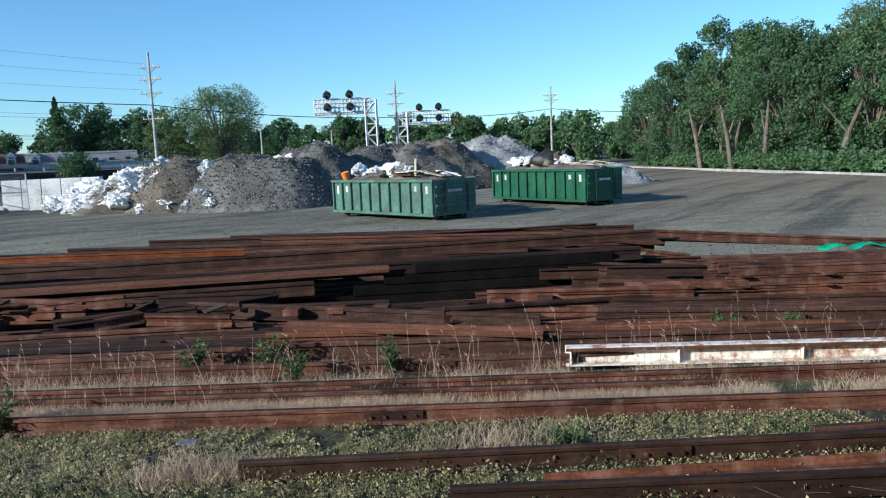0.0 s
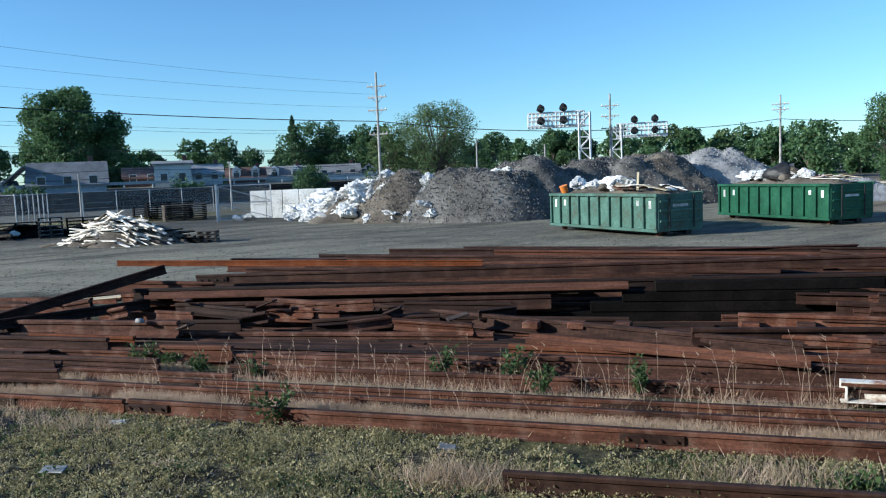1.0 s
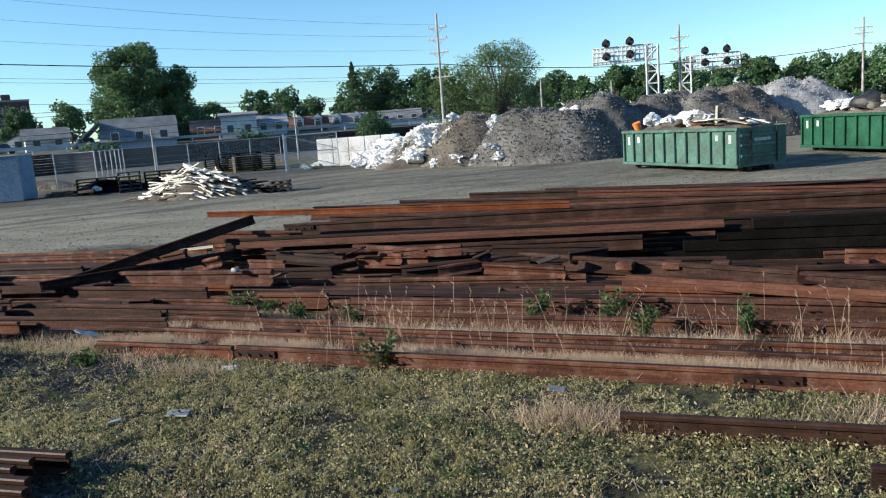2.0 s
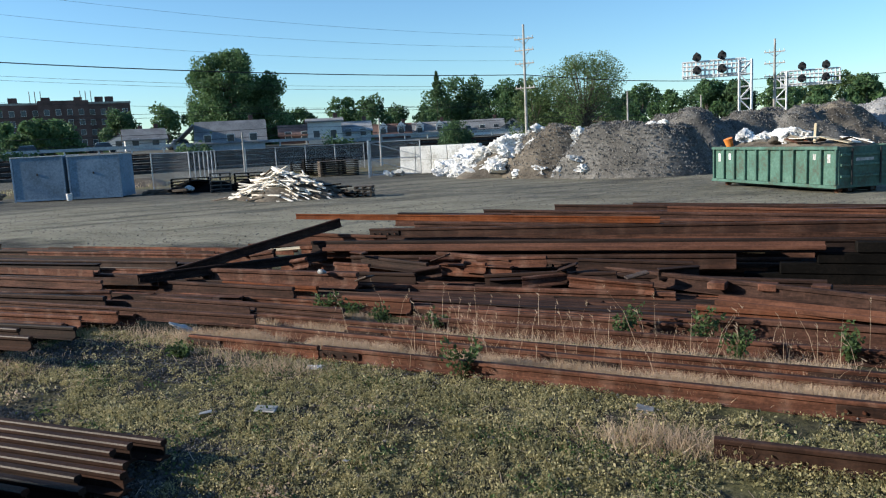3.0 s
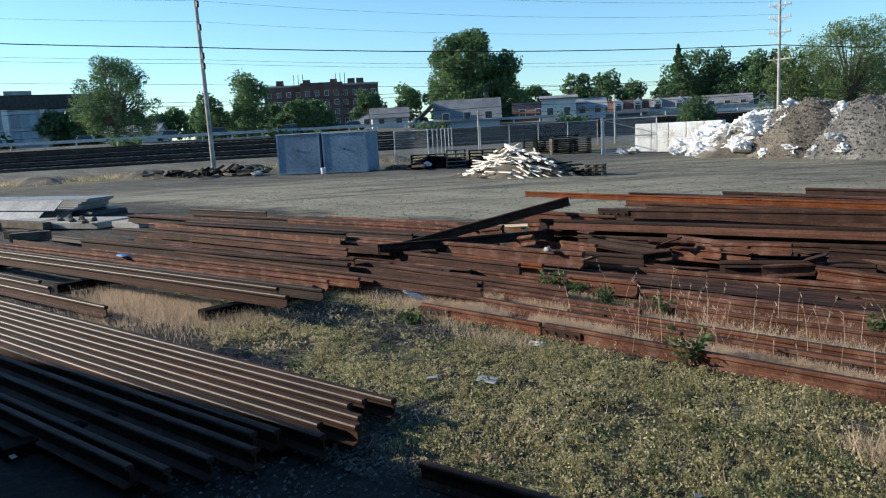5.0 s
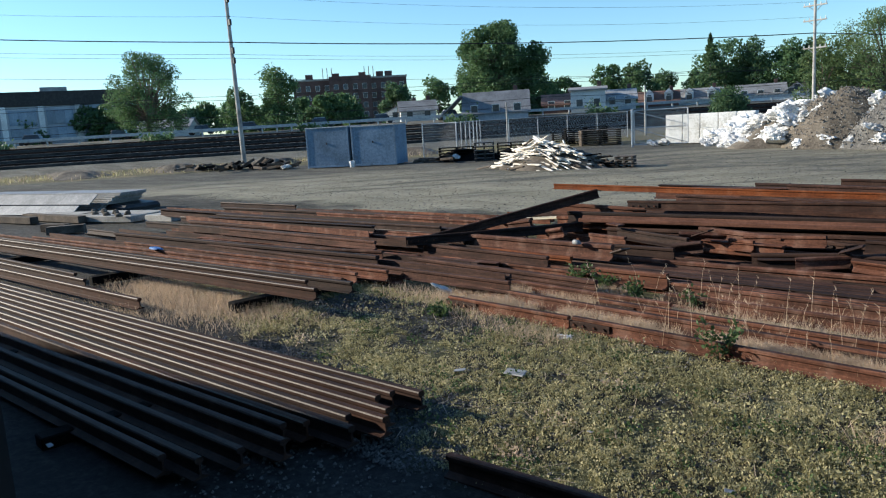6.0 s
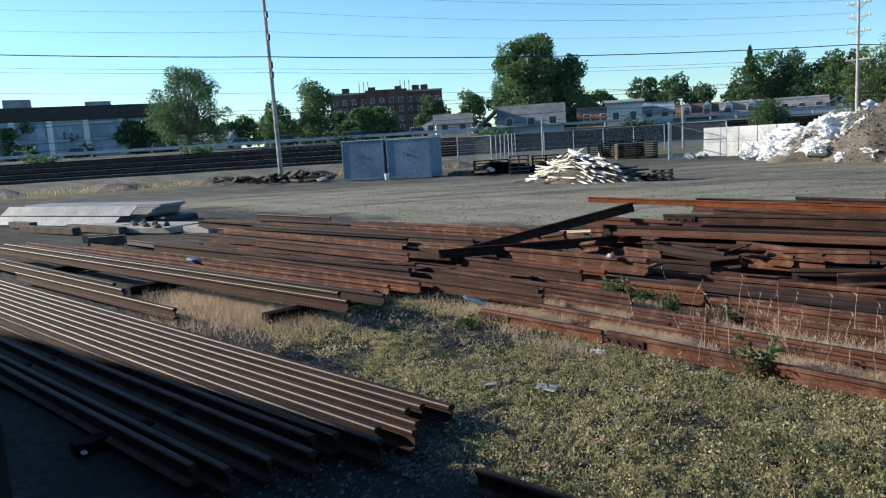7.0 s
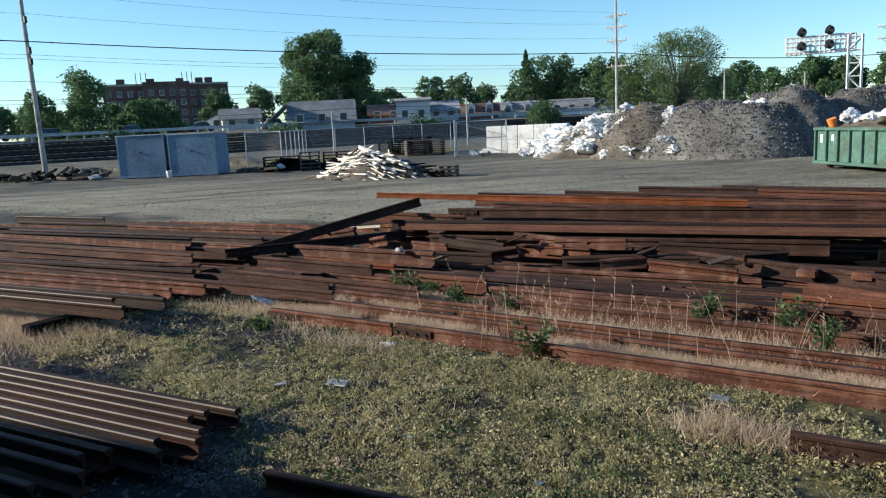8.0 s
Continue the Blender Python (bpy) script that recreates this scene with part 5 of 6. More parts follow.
house(-49.7, 141.9, 3.8, 7, 1.7, 3.2, 20, ROOF_GREY, "narrow white gabled house behind the heap", RENDER_WALL, 0, False)
house(-28.0, 116.0, 9, 7, 1.2, 2.8, 18, ROOF_RED, "low house with brown roof behind the heaps", BRICK, 1)
for i, (x, y, w, nm) in enumerate(((-90.2, 87.7, 5.6, ROOF_GREY), (-98, 92, 6, ROOF_GREY), (-136, 68, 9, ROOF_GREY))):
    house(x, y, w, 8, 2.2, 3.7, 48, nm, "small pale house behind the road", RENDER_WALL, 0, i % 2 == 0)


def apartment():
    ob = base("apartment_building", pose(-203, 168, 4.2, 0, 0, 50), "dark brick apartment building with roof antennas", "building")
    wl = part("wall", boxed((-19, 0, -3), (19, 14, 14.6)), BRICK, ob)
    wing = part("wall", boxed((-7, -3, 0), (7, -0.01, 15.6)), BRICK, ob)
    for k in range(4):
        for i in range(12):
            x = -17.3 + i * 3.15
            front = -3 if -7 < x < 7 else 0
            window_at(ob, wing if front else wl, (x, front, 2.0 + 3.1 * k), 1.3, 1.6, "-y")
    part("parapet", boxed((-19.2, -0.2, 14.6), (19.2, 14.2, 15.2), 0.02), CONCRETE, ob)
    for x in (-15, -6, 3, 9, 12):
        part("roof_hut", boxed((x, 3, 15.2), (x + 2.4, 6, 17.0), 0.05), BRICK, ob)
    for x in (-9, -7.5, -6, 5, 6.5, 8):
        part("antenna", bar(bmesh.new(), (x, 2, 15.2), (x, 2, 18.8), 0.16), BLACK, ob)


def factory():
    ob = base("factory_building", pose(-171, 30.0, 2.4, 0, 0, 72), "long grey industrial building with large window bays", "building")
    wl = part("wall", boxed((-50, 0, 0), (46, 30, 10.2)), FACTORY, ob)
    part("parapet", boxed((-50.2, -0.3, 8.2), (46.2, 30.2, 11.0), 0.05), BLACK, ob)
    for i in range(14):
        x = -46 + i * 6.6
        pier = part("pier", boxed((x - 0.5, -0.35, 0), (x + 0.5, -0.004, 8.2), 0.02), RENDER_WALL, wl)
        for z in (1.2, 4.6):
            fr = part("window", boxed((x + 0.9, -0.12, z), (x + 5.7, -0.004, z + 2.8)), BLUE_STEEL, wl)
            for k in range(3):
                part("pane", boxed((x + 1.0 + k * 1.58, -0.15, z + 0.1), (x + 2.5 + k * 1.58, -0.125, z + 2.7)), SKY_PANE, fr)
    part("roof_unit", boxed((12, 6, 11.0), (17, 10, 13.0), 0.05), SHEET, ob)
    part("roof_unit", boxed((27, 6, 11.0), (32, 10, 12.2), 0.05), SHEET, ob)


apartment()
factory()


# ---- trees ----
def tree(x, y, h, spread, words, leaf=LEAF, n=5000, size=0.45, trunk=0.28, seed=1, low=0.25, blobs=16, z0=None, group="", tall=1.0, clump=1.0):
    """A tree: tapered trunk, limbs, and a crown of many leaves gathered in uneven clumps."""
    rng = np.random.default_rng(seed)
    z = rise(x, y) if z0 is None else z0
    ob = base("tree", pose(x, y, z - 0.1), words, "tree", group)
    bm = bmesh.new()
    fork = h * max(low, 0.2)
    tube(bm, (0, 0, 0), (rng.normal() * 0.2, rng.normal() * 0.2, fork), trunk, trunk * 0.75, 9)
    cents = []
    for i in range(blobs):
        a = rng.uniform(0, 2 * math.pi)
        t = (i + rng.uniform(0, 1)) / blobs
        prof = math.sqrt(max(0.05, 1 - ((t - 0.42) / 0.62) ** 2))
        r = spread * prof * math.sqrt(rng.uniform(0.1, 1)) * 0.72
        c = np.array((r * math.cos(a), r * math.sin(a), h * (low + (0.92 - low) * t ** tall)))
        cents.append(c)
        mid = Vector((c[0] * 0.45, c[1] * 0.45, fork + (c[2] - fork) * 0.55))
        if c[2] > fork:
            tube(bm, (0, 0, fork * 0.92), mid, trunk * 0.42, trunk * 0.22, 6)
            tube(bm, mid, tuple(c), trunk * 0.22, 0.03, 5)
    part("trunk", bm, BARK, ob)
    per = n // blobs
    pts, sz = [], []
    for c in cents:
        rad = spread * clump * rng.uniform(0.30, 0.46)
        d = rng.normal(size=(per, 3))
        d /= np.linalg.norm(d, axis=1)[:, None]
        rr = rad * rng.uniform(0.25, 1, per) ** 0.45 * (1 + 0.25 * np.sin(d[:, 0] * 5 + c[0]) * np.cos(d[:, 2] * 4 + c[1]))
        q = c + d * rr[:, None] * np.array((1, 1, 0.85))
        pts.append(q)
        sz.append(rng.uniform(0.5, 1.35, per) * size)
    pts = np.concatenate(pts)
    pts[:, 2] = np.maximum(pts[:, 2], 0.15)
    crown = new("crown", quads("crown", pts, np.concatenate(sz), leaf, rng))
    crown.parent = ob
    return ob


tree(-83.8, 100.0, 15.8, 7.6, "large dark green broadleaf tree behind sheds", LEAF, 52000, 0.38, 0.45, 1, 0.1, 90, clump=0.62)
tree(-79.0, 104.0, 11.8, 3.8, "smaller dark tree beside a large one", LEAF, 12000, 0.45, 0.25, 2, 0.05, 30)
tree(-27.0, 107.0, 12.6, 10.2, "feathery pale green tree behind the spoil heaps", LEAF_PALE, 34000, 0.22, 0.3, 3, 0.06, 120, clump=0.42)
tree(-33.5, 104.0, 9.0, 3.8, "pale green tree beside the utility pole", LEAF_PALE, 6000, 0.3, 0.22, 4, 0.08, 16)
tree(-109.0, 51.5, 12.6, 8.0, "airy broadleaf tree before the factory", LEAF, 24000, 0.26, 0.35, 5, 0.1, 90, clump=0.42)
tree(-124.5, 85.0, 11.8, 5.6, "rounded green tree before the apartment building", LEAF, 9000, 0.45, 0.3, 6, 0.08, 22)
tree(-131.0, 80.0, 8.5, 4.2, "green tree beside the road", LEAF, 4000, 0.5, 0.25, 7, 0.08, 14)
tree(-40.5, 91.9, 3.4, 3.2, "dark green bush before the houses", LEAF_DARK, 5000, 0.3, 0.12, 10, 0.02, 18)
tree(-172.0, 141.0, 9.5, 4.5, "green tree before the apartment building", LEAF, 5000, 0.7, 0.3, 8, 0.08, 18)
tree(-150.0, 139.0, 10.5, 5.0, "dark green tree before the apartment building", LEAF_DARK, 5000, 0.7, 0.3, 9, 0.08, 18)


def tree_line():
    """The far trees over the houses and the heaps."""
    rng = random.Random(17)
    spots = []
    for i in range(52):
        a = radians(-54 + i * 1.65 + rng.uniform(-0.8, 0.8))
        r = rng.uniform(165, 200)
        if a < radians(-45):
            continue
        spots.append((r * math.sin(a), r * math.cos(a), rng.uniform(7.5, 10.5)))
    spots += [(-63.5, 158, 12.5), (-58, 158, 11.8), (-54, 159, 11.5), (-69, 156, 13.0), (-28.8, 166, 8.6), (-16, 168, 8.8), (-10, 168, 8.6), (4, 130, 7.6), (10, 132, 8.6), (16, 135, 8.4), (23, 134, 8.6), (27, 128, 9.0), (-2, 138, 7.8)]
    for i, (x, y, h) in enumerate(spots):
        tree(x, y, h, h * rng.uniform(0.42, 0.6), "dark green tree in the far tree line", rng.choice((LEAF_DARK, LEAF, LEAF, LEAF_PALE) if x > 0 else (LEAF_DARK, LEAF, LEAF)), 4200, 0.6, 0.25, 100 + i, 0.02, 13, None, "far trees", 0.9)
    for i in range(20):
        a = radians(-84 + i * 1.75)
        r = rng.uniform(165, 200)
        tree(r * math.sin(a), r * math.cos(a), rng.uniform(6, 8), 5, "green tree in the far tree line", LEAF, 3000, 0.75, 0.25, 360 + i, 0.05, 10, None, "far trees", 0.9)
    # a dark conifer among them
    ob = base("conifer", pose(-70.0, 152.0, rise(-70, 152)), "dark pointed conifer in the tree line", "tree")
    part("trunk", tube(bmesh.new(), (0, 0, 0), (0, 0, 13.5), 0.25, 0.04, 8), BARK, ob)
    g = np.random.default_rng(3)
    t = g.uniform(0, 1, 2500) ** 0.7
    a = g.uniform(0, 6.28, 2500)
    r = (1 - t) * 4.6 * (0.45 + 0.55 * np.abs(np.sin(t * 22))) * np.sqrt(g.uniform(0.2, 1, 2500))
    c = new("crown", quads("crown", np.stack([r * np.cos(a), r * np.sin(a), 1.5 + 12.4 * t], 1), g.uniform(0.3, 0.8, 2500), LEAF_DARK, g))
    c.parent = ob


tree_line()


def hedge():
    """Dark bushes between the tracks and the houses."""
    g = np.random.default_rng(14)
    n = 14000
    s = g.uniform(-130, 105, n)
    d = 40.5 + g.normal(size=n) * 0.9
    lump = 0.8 + 0.6 * np.sin(s * 0.7) * np.sin(s * 0.23 + 1)
    keep = np.sin(s * 0.31) > 0.8
    c = []
    for a, b, h in zip(s[keep], d[keep], lump[keep]):
        p = bank(b, a)
        c.append((p.x, p.y, p.z + abs(g.normal()) * 0.8 * h))
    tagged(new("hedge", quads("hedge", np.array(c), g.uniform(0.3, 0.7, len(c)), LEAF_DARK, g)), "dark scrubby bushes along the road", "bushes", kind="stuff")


hedge()


def scrub():
    """Dry and green scrub on the rough strip before the tracks."""
    g = np.random.default_rng(15)
    for name, mat, n, words in (("dry_scrub", DRY, 2600, "dry brown scrub along the railway bank"), ("green_scrub", WEED, 9000, "low green scrub along the railway bank")):
        s = g.uniform(-60, 30, n)
        d = g.normal(size=n) * 2.2 + 2.0
        keep = np.array([noise.noise(Vector((a * 0.35, b * 0.6, 2.0 if mat is DRY else 8.0))) > -0.02 for a, b in zip(s, d)])
        c = [bank(b, a) - Vector((0, 0, 0.05)) for a, b in zip(s[keep], d[keep])]
        c = np.array([tuple(p) for p in c])
        tagged(new(name, quads(name, c, g.uniform(0.15, 0.5, len(c)), mat, g, True, 0.12)), words, "scrub", kind="stuff")


scrub()
for i, (d, a, r, h) in enumerate(((1.0, -6, 3.5, 0.55), (2.0, -14, 4.5, 0.5), (3.5, -25, 5.0, 0.6), (1.5, 9, 3.0, 0.5), (4.0, -38, 6.0, 0.6), (3.0, 14, 3.5, 0.6), (2.5, 2, 3.0, 0.5))):
    p = bank(d, a)
    heap("dirt_mound", p.x, p.y, r, r * 0.55, h, SOIL_BROWN, "low brown dirt mound beside the tracks", 30.0 + i, 0.6)
heap("debris_heap", -36.2, 39.0, 2.8, 1.3, 0.7, TAR_AND_SHADE, "black heap of scrap beside the fence", 41.0, 0.6)
heap("debris_heap", -33.0, 40.2, 1.9, 1.2, 0.6, TAR_AND_SHADE, "black heap of scrap beside the fence", 42.0, 0.6)


def woodland():
    """The belt of trees on the far side of the lot."""
    rng = random.Random(23)
    k = 0
    for y, x, h in ((98, 30.0, 11.0), (92, 31, 13.0), (86, 31.8, 14.6), (80, 32.3, 16.0), (74, 33.4, 14.6), (69, 34.0, 13.6), (65, 35.0, 11.6), (60, 36.4, 12.6), (55, 37.4, 9.6), (51, 36.0, 9.6), (46, 36, 9), (40, 37, 9)):
        tree(x, y, h, rng.uniform(3.6, 4.8), "tall broadleaf tree at the edge of the wood", rng.choice((LEAF, LEAF, LEAF_DARK)), 15000, 0.27, 0.2, 200 + k, 0.14, 46, 0, "woodland trees", 0.85, clump=0.7)
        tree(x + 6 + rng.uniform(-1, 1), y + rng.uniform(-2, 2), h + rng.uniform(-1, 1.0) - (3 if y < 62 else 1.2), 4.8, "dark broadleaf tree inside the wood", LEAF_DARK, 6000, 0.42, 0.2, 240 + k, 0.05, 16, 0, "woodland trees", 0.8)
        k += 1
    tree(42.5, 68.0, 18.5, 4.0, "tall thin pale tree over the wood", LEAF_PALE, 12000, 0.2, 0.22, 300, 0.3, 46, 0, "woodland trees", 0.8, clump=0.55)
    tree(37.5, 63.0, 14.5, 4.2, "pale leaning tree at the edge of the wood", LEAF_PALE, 12000, 0.2, 0.22, 301, 0.25, 46, 0, "woodland trees", 0.8, clump=0.6)
    # undergrowth
    g = np.random.default_rng(9)
    n = 26000
    y = g.uniform(38, 102, n)
    c = np.stack([30.8 + (y - 48) * -0.03 + np.abs(g.normal(size=n)) * 2.2, y, np.abs(g.normal(size=n)) * 0.6 + 0.05 + 0.4 * np.sin(y * 0.9) ** 2], 1)
    tagged(new("undergrowth", quads("undergrowth", c, g.uniform(0.15, 0.38, n), LEAF, g)), "green undergrowth along the edge of the wood", "undergrowth", kind="stuff")
    for i, (x, y, lx) in enumerate(((30.6, 79.0, -0.8), (31.3, 73.0, 0.9), (31.2, 72.6, -0.7), (32.0, 67.5, 0.3), (33.6, 58.5, 1.6))):
        bm = bmesh.new()
        tube(bm, (0, 0, 0), (lx * 0.6, 0, 3.0), 0.25, 0.2, 9)
        tube(bm, (lx * 0.6, 0, 3.0), (lx * 1.5, 0.1, 6.2), 0.19, 0.09, 8)
        tube(bm, (lx * 0.6, 0, 2.9), (lx * -0.7, 0.2, 5.4), 0.1, 0.05, 7)
        ob = part("bare_tree", bm, BARK)
        ob.location = (x - 0.9, y, -0.05)
        tagged(ob, "bare pale trunk at the edge of the wood", "tree", "bare trunks")
    for i in range(18):
        y = 40 + i * 3.4
        kb = part("kerb_stone", boxed((-0.1, 0, -0.1), (0.1, 3.36, 0.15), 0.02), CONCRETE)
        kb.matrix_world = pose(30.1 - (y - 48) * 0.075, y, 0, 0, 0, 4.3)
        tagged(kb, "pale concrete kerb along the wood", "kerb", "kerb stones")


woodland()


# ---- grey sheets and pads on the left ----
def sheet_stack():
    ob = base("sheet_stack", pose(-34.6, 11.2, 0, 0, 0, 15.5), "sloping stack of long grey metal sheets", "sheet stack")
    rng = random.Random(4)
    for k in range(11):
        x0 = -4.3 + rng.uniform(-0.2, 0.1)
        part("sheet", boxed((x0, -0.9 + 0.06 * k, 0.06 + 0.062 * k), (4.0 + 0.09 * k - rng.uniform(0, 0.15), 0.9, 0.11 + 0.062 * k), 0.004), SHEET, ob)
    for y0, y1, x1 in ((0.0, 0.5, 3.7), (0.56, 1.12, 4.2)):
        part("sheet", boxed((-4.6, y0, 0.0), (x1, y1, 0.03), 0.004, Matrix.Translation((0, -1.72, 0.03)) @ Matrix.Rotation(radians(38), 4, "X")), SHEET, ob)
    part("end_bundle", boxed((3.9, -0.5, 0.02), (5.2, 1.2, 0.6), 0.1, Matrix.Rotation(radians(4), 4, "Y")), BLACK, ob)
    for x, y, w, d, a in ((-27.5, 10.9, 3.2, 1.6, 18), (-24.9, 11.6, 1.4, 1.0, 10), (-29.8, 10.2, 2.2, 0.9, 25)):
        pd = part("concrete_pad", boxed((-w / 2, -d / 2, -0.02), (w / 2, d / 2, 0.2), 0.02), CONCRETE)
        pd.matrix_world = pose(x, y, 0, 0, 0, a)
        tagged(pd, "pale broken concrete slab on gravel", "slab", "concrete slabs")
    for i in range(9):
        b = new("bolt_plate", RUBBLE[i % 3])
        b.matrix_world = pose(-28.6 + 0.32 * i, 10.6 + 0.25 * math.sin(i * 2.1), 0.24) @ Matrix.Diagonal((0.2, 0.2, 0.25, 1))
        tagged(b, "small rusty lump on a concrete slab", "rubble", "lumps on the slab")
    for x1, y1, x2, y2 in ((-33.5, 8.2, -29.5, 8.9), (-31.5, 9.3, -27.6, 9.8), (-26.5, 8.2, -25.6, 8.6), (-25.4, 7.9, -24.8, 8.8), (-36.5, 8.6, -34.6, 8.9)):
        timber(x1, y1, 0.0, x2, y2, 0.0, 0.3, 0.24, SLEEPER, "weathered timber sleeper on gravel", "loose sleepers")


sheet_stack()


# ---- weeds, dry grass, stones ----
def greenery():
    g = np.random.default_rng(2)

    def patchy(x, y, s, seed, cut):
        return np.array([noise.noise(Vector((a * s, b * s, seed))) > cut for a, b in zip(x, y)])

    def spread(n, x0, x1, y0, y1, s, seed, cut):
        x, y = g.uniform(x0, x1, n), g.uniform(y0, y1, n)
        k = patchy(x, y, s, seed, cut)
        return x[k], y[k]
    # low weeds over the stones, gathered in clumps of a hand's width
    n = 30000
    cx, cy = spread(n, -15, 7, 3.7, 7.9, 0.5, 1.0, -0.5)
    k = cy < 7.55 - 0.065 * (cx + 8.4) + (cx < -8.6) * 1.0
    k &= ~((cx < -5.6) & (cy < 4.55 + (cx + 6) * 0.039))
    k &= (cy - 0.28 * np.maximum(0, -4.5 - cx) + g.normal(size=len(cx)) * 0.25 > 3.75) & ~((cx > -10.5) & (cx < -7.0) & (cy > 6.3 + g.normal(size=len(cx)) * 0.3) & (cy < 7.4))
    cx, cy = cx[k], cy[k]
    lush = np.array([0.5 + 0.9 * noise.noise(Vector((a * 1.1, b * 1.1, 6.0))) + 0.7 * noise.noise(Vector((a * 4.5, b * 4.5, 2.0))) for a, b in zip(cx, cy)])
    k = lush > 0.12
    cx, cy, lush = cx[k], cy[k], np.clip(lush[k], 0.15, 1.3)
    per = 10
    px, py, pl = np.repeat(cx, per), np.repeat(cy, per), np.repeat(lush, per)
    q = g.normal(size=(len(px), 2)) * 0.022
    up = g.uniform(0, 1, len(px))
    c = np.stack([px + q[:, 0] * 1.2, py + q[:, 1], up * (0.012 + 0.05 * pl)], 1)
    tagged(new("low_weeds", quads("low_weeds", c, g.uniform(0.012, 0.03, len(px)), WEED, g)), "low yellow-green weeds over gravel", "weeds", kind="stuff")
    px, py, pl = np.repeat(cx, 6), np.repeat(cy, 6), np.repeat(lush, 6)
    c = np.stack([px + g.normal(size=len(px)) * 0.022, py + g.normal(size=len(px)) * 0.022, np.full(len(px), -0.01)], 1)
    tagged(new("short_grass", quads("short_grass", c, g.uniform(0.02, 0.05, len(px)) * (0.5 + 0.8 * pl), WEED, g, True, 0.2)), "short yellow-green grass in patches", "grass", kind="stuff")
    # taller clumps and stray straws
    n = 620
    cx, cy = g.uniform(-12, 6.5, n), g.uniform(4.0, 7.6, n)
    k = (cy < 7.4 - 0.065 * (cx + 8.4)) & (cy - 0.28 * np.maximum(0, -4.5 - cx) > 3.9)
    cx, cy = cx[k], cy[k]
    for name, mat, sel, words in (("weed_clumps", WEED, slice(0, None, 2), "clumps of yellow-green weeds"), ("green_clumps", SPRIG, slice(1, None, 4), "clumps of fresh green weeds"), ("dry_clumps", DRY, slice(3, None, 24), "clumps of dead yellow weeds")):
        px, py = np.repeat(cx[sel], 70), np.repeat(cy[sel], 70)
        q = g.normal(size=(len(px), 2)) * 0.075
        c = np.stack([px + q[:, 0] * 1.4, py + q[:, 1], np.abs(g.normal(size=len(px))) * 0.045], 1)
        tagged(new(name, quads(name, c, g.uniform(0.012, 0.045, len(c)), mat, g)), words, "weeds", kind="stuff")
    n = 700
    x, y, th, ln = g.uniform(-12, 7, n), g.uniform(3.8, 9.0, n), g.uniform(0, math.pi, n), g.uniform(0.06, 0.3, n)
    ax = np.stack([np.cos(th) * ln, np.sin(th) * ln, g.normal(size=n) * 0.02], 1)
    wd = np.stack([-np.sin(th), np.cos(th), np.zeros(n)], 1) * 0.0028
    c = np.stack([x, y, g.uniform(0.03, 0.07, n)], 1)
    v = np.stack([c - wd, c + ax - wd, c + ax + wd, c + wd], 1).reshape(-1, 3)
    tagged(new("straws", mesh_of("straws", v.tolist(), np.arange(4 * n).reshape(-1, 4).tolist(), DRY)), "stray dry straws on the weeds", "straw", kind="stuff")
    # dry grass between the rails
    x, y = spread(200000, -9, 6.5, 7.2, 9.9, 1.5, 9.0, -0.2)
    row = y + 0.065 * (x + 8.4)
    k = (row > 7.66) & (row < 9.6) & (np.sin((row - 7.7) * 7.5) > g.uniform(-1.0, 0.6, len(x)))
    x, y = x[k], y[k]
    band = np.stack([g.uniform(-8.2, 5.5, 60000), np.zeros(60000)], 1)
    band[:, 1] = 7.86 - 0.065 * (band[:, 0] + 8.4) + np.abs(g.normal(size=60000)) * 0.15
    k = patchy(band[:, 0], band[:, 1], 0.9, 4.0, -0.15)
    x, y = np.r_[x, band[k, 0]], np.r_[y, band[k, 1]]
    c = np.stack([x, y, np.full(len(x), -0.02)], 1)
    tagged(new("dry_grass", quads("dry_grass", c, g.uniform(0.06, 0.17, len(x)), DRY, g, True, 0.055)), "pale dry grass between rusty rails", "grass", kind="stuff")
    pts = []
    for cx, cy, r, n in ((-2.05, 6.05, 0.22, 1500), (-12.5, 5.4, 0.8, 6000), (-11.3, 5.9, 0.55, 3500), (-9.2, 7.75, 0.4, 900), (-6.6, 6.9, 0.25, 700), (-13.8, 5.9, 0.5, 2000), (0.6, 6.4, 0.3, 800), (-7.6, 7.25, 0.2, 260)):
        q = g.normal(size=(n, 2)) * r * np.array((1.4, 0.6)) + (cx, cy)
        pts.append(np.column_stack([q, np.full(n, -0.02)]))
    pts = np.concatenate(pts)
    tagged(new("dry_tufts", quads("dry_tufts", pts, g.uniform(0.06, 0.22, len(pts)), DRY, g, True, 0.036)), "tufts of dry yellow grass", "grass", kind="stuff")
    # tall dead stalks
    n = 170
    x, y = g.uniform(-6.5, 6.0, n), g.uniform(7.3, 9.3, n)
    verts, faces = [], []
    for a, b in zip(x, y):
        h, lx, ly = g.uniform(0.25, 0.75), g.normal() * 0.14, g.normal() * 0.14
        k = len(verts)
        verts += [(a - 0.003, b, 0), (a + 0.003, b, 0), (a + lx * 0.4 + 0.002, b + ly * 0.4, h * 0.6), (a + lx * 0.4 - 0.002, b + ly * 0.4, h * 0.6), (a + lx, b + ly, h)]
        faces += [(k, k + 1, k + 2, k + 3), (k + 3, k + 2, k + 4)]
        for s in range(4):
            t = g.uniform(0.6, 1.0)
            px, py, pz = a + lx * t, b + ly * t, h * t
            k = len(verts)
            verts += [(px, py, pz), (px + g.normal() * 0.03, py, pz + 0.05), (px + 0.006, py, pz + 0.01)]
            faces.append((k, k + 1, k + 2))
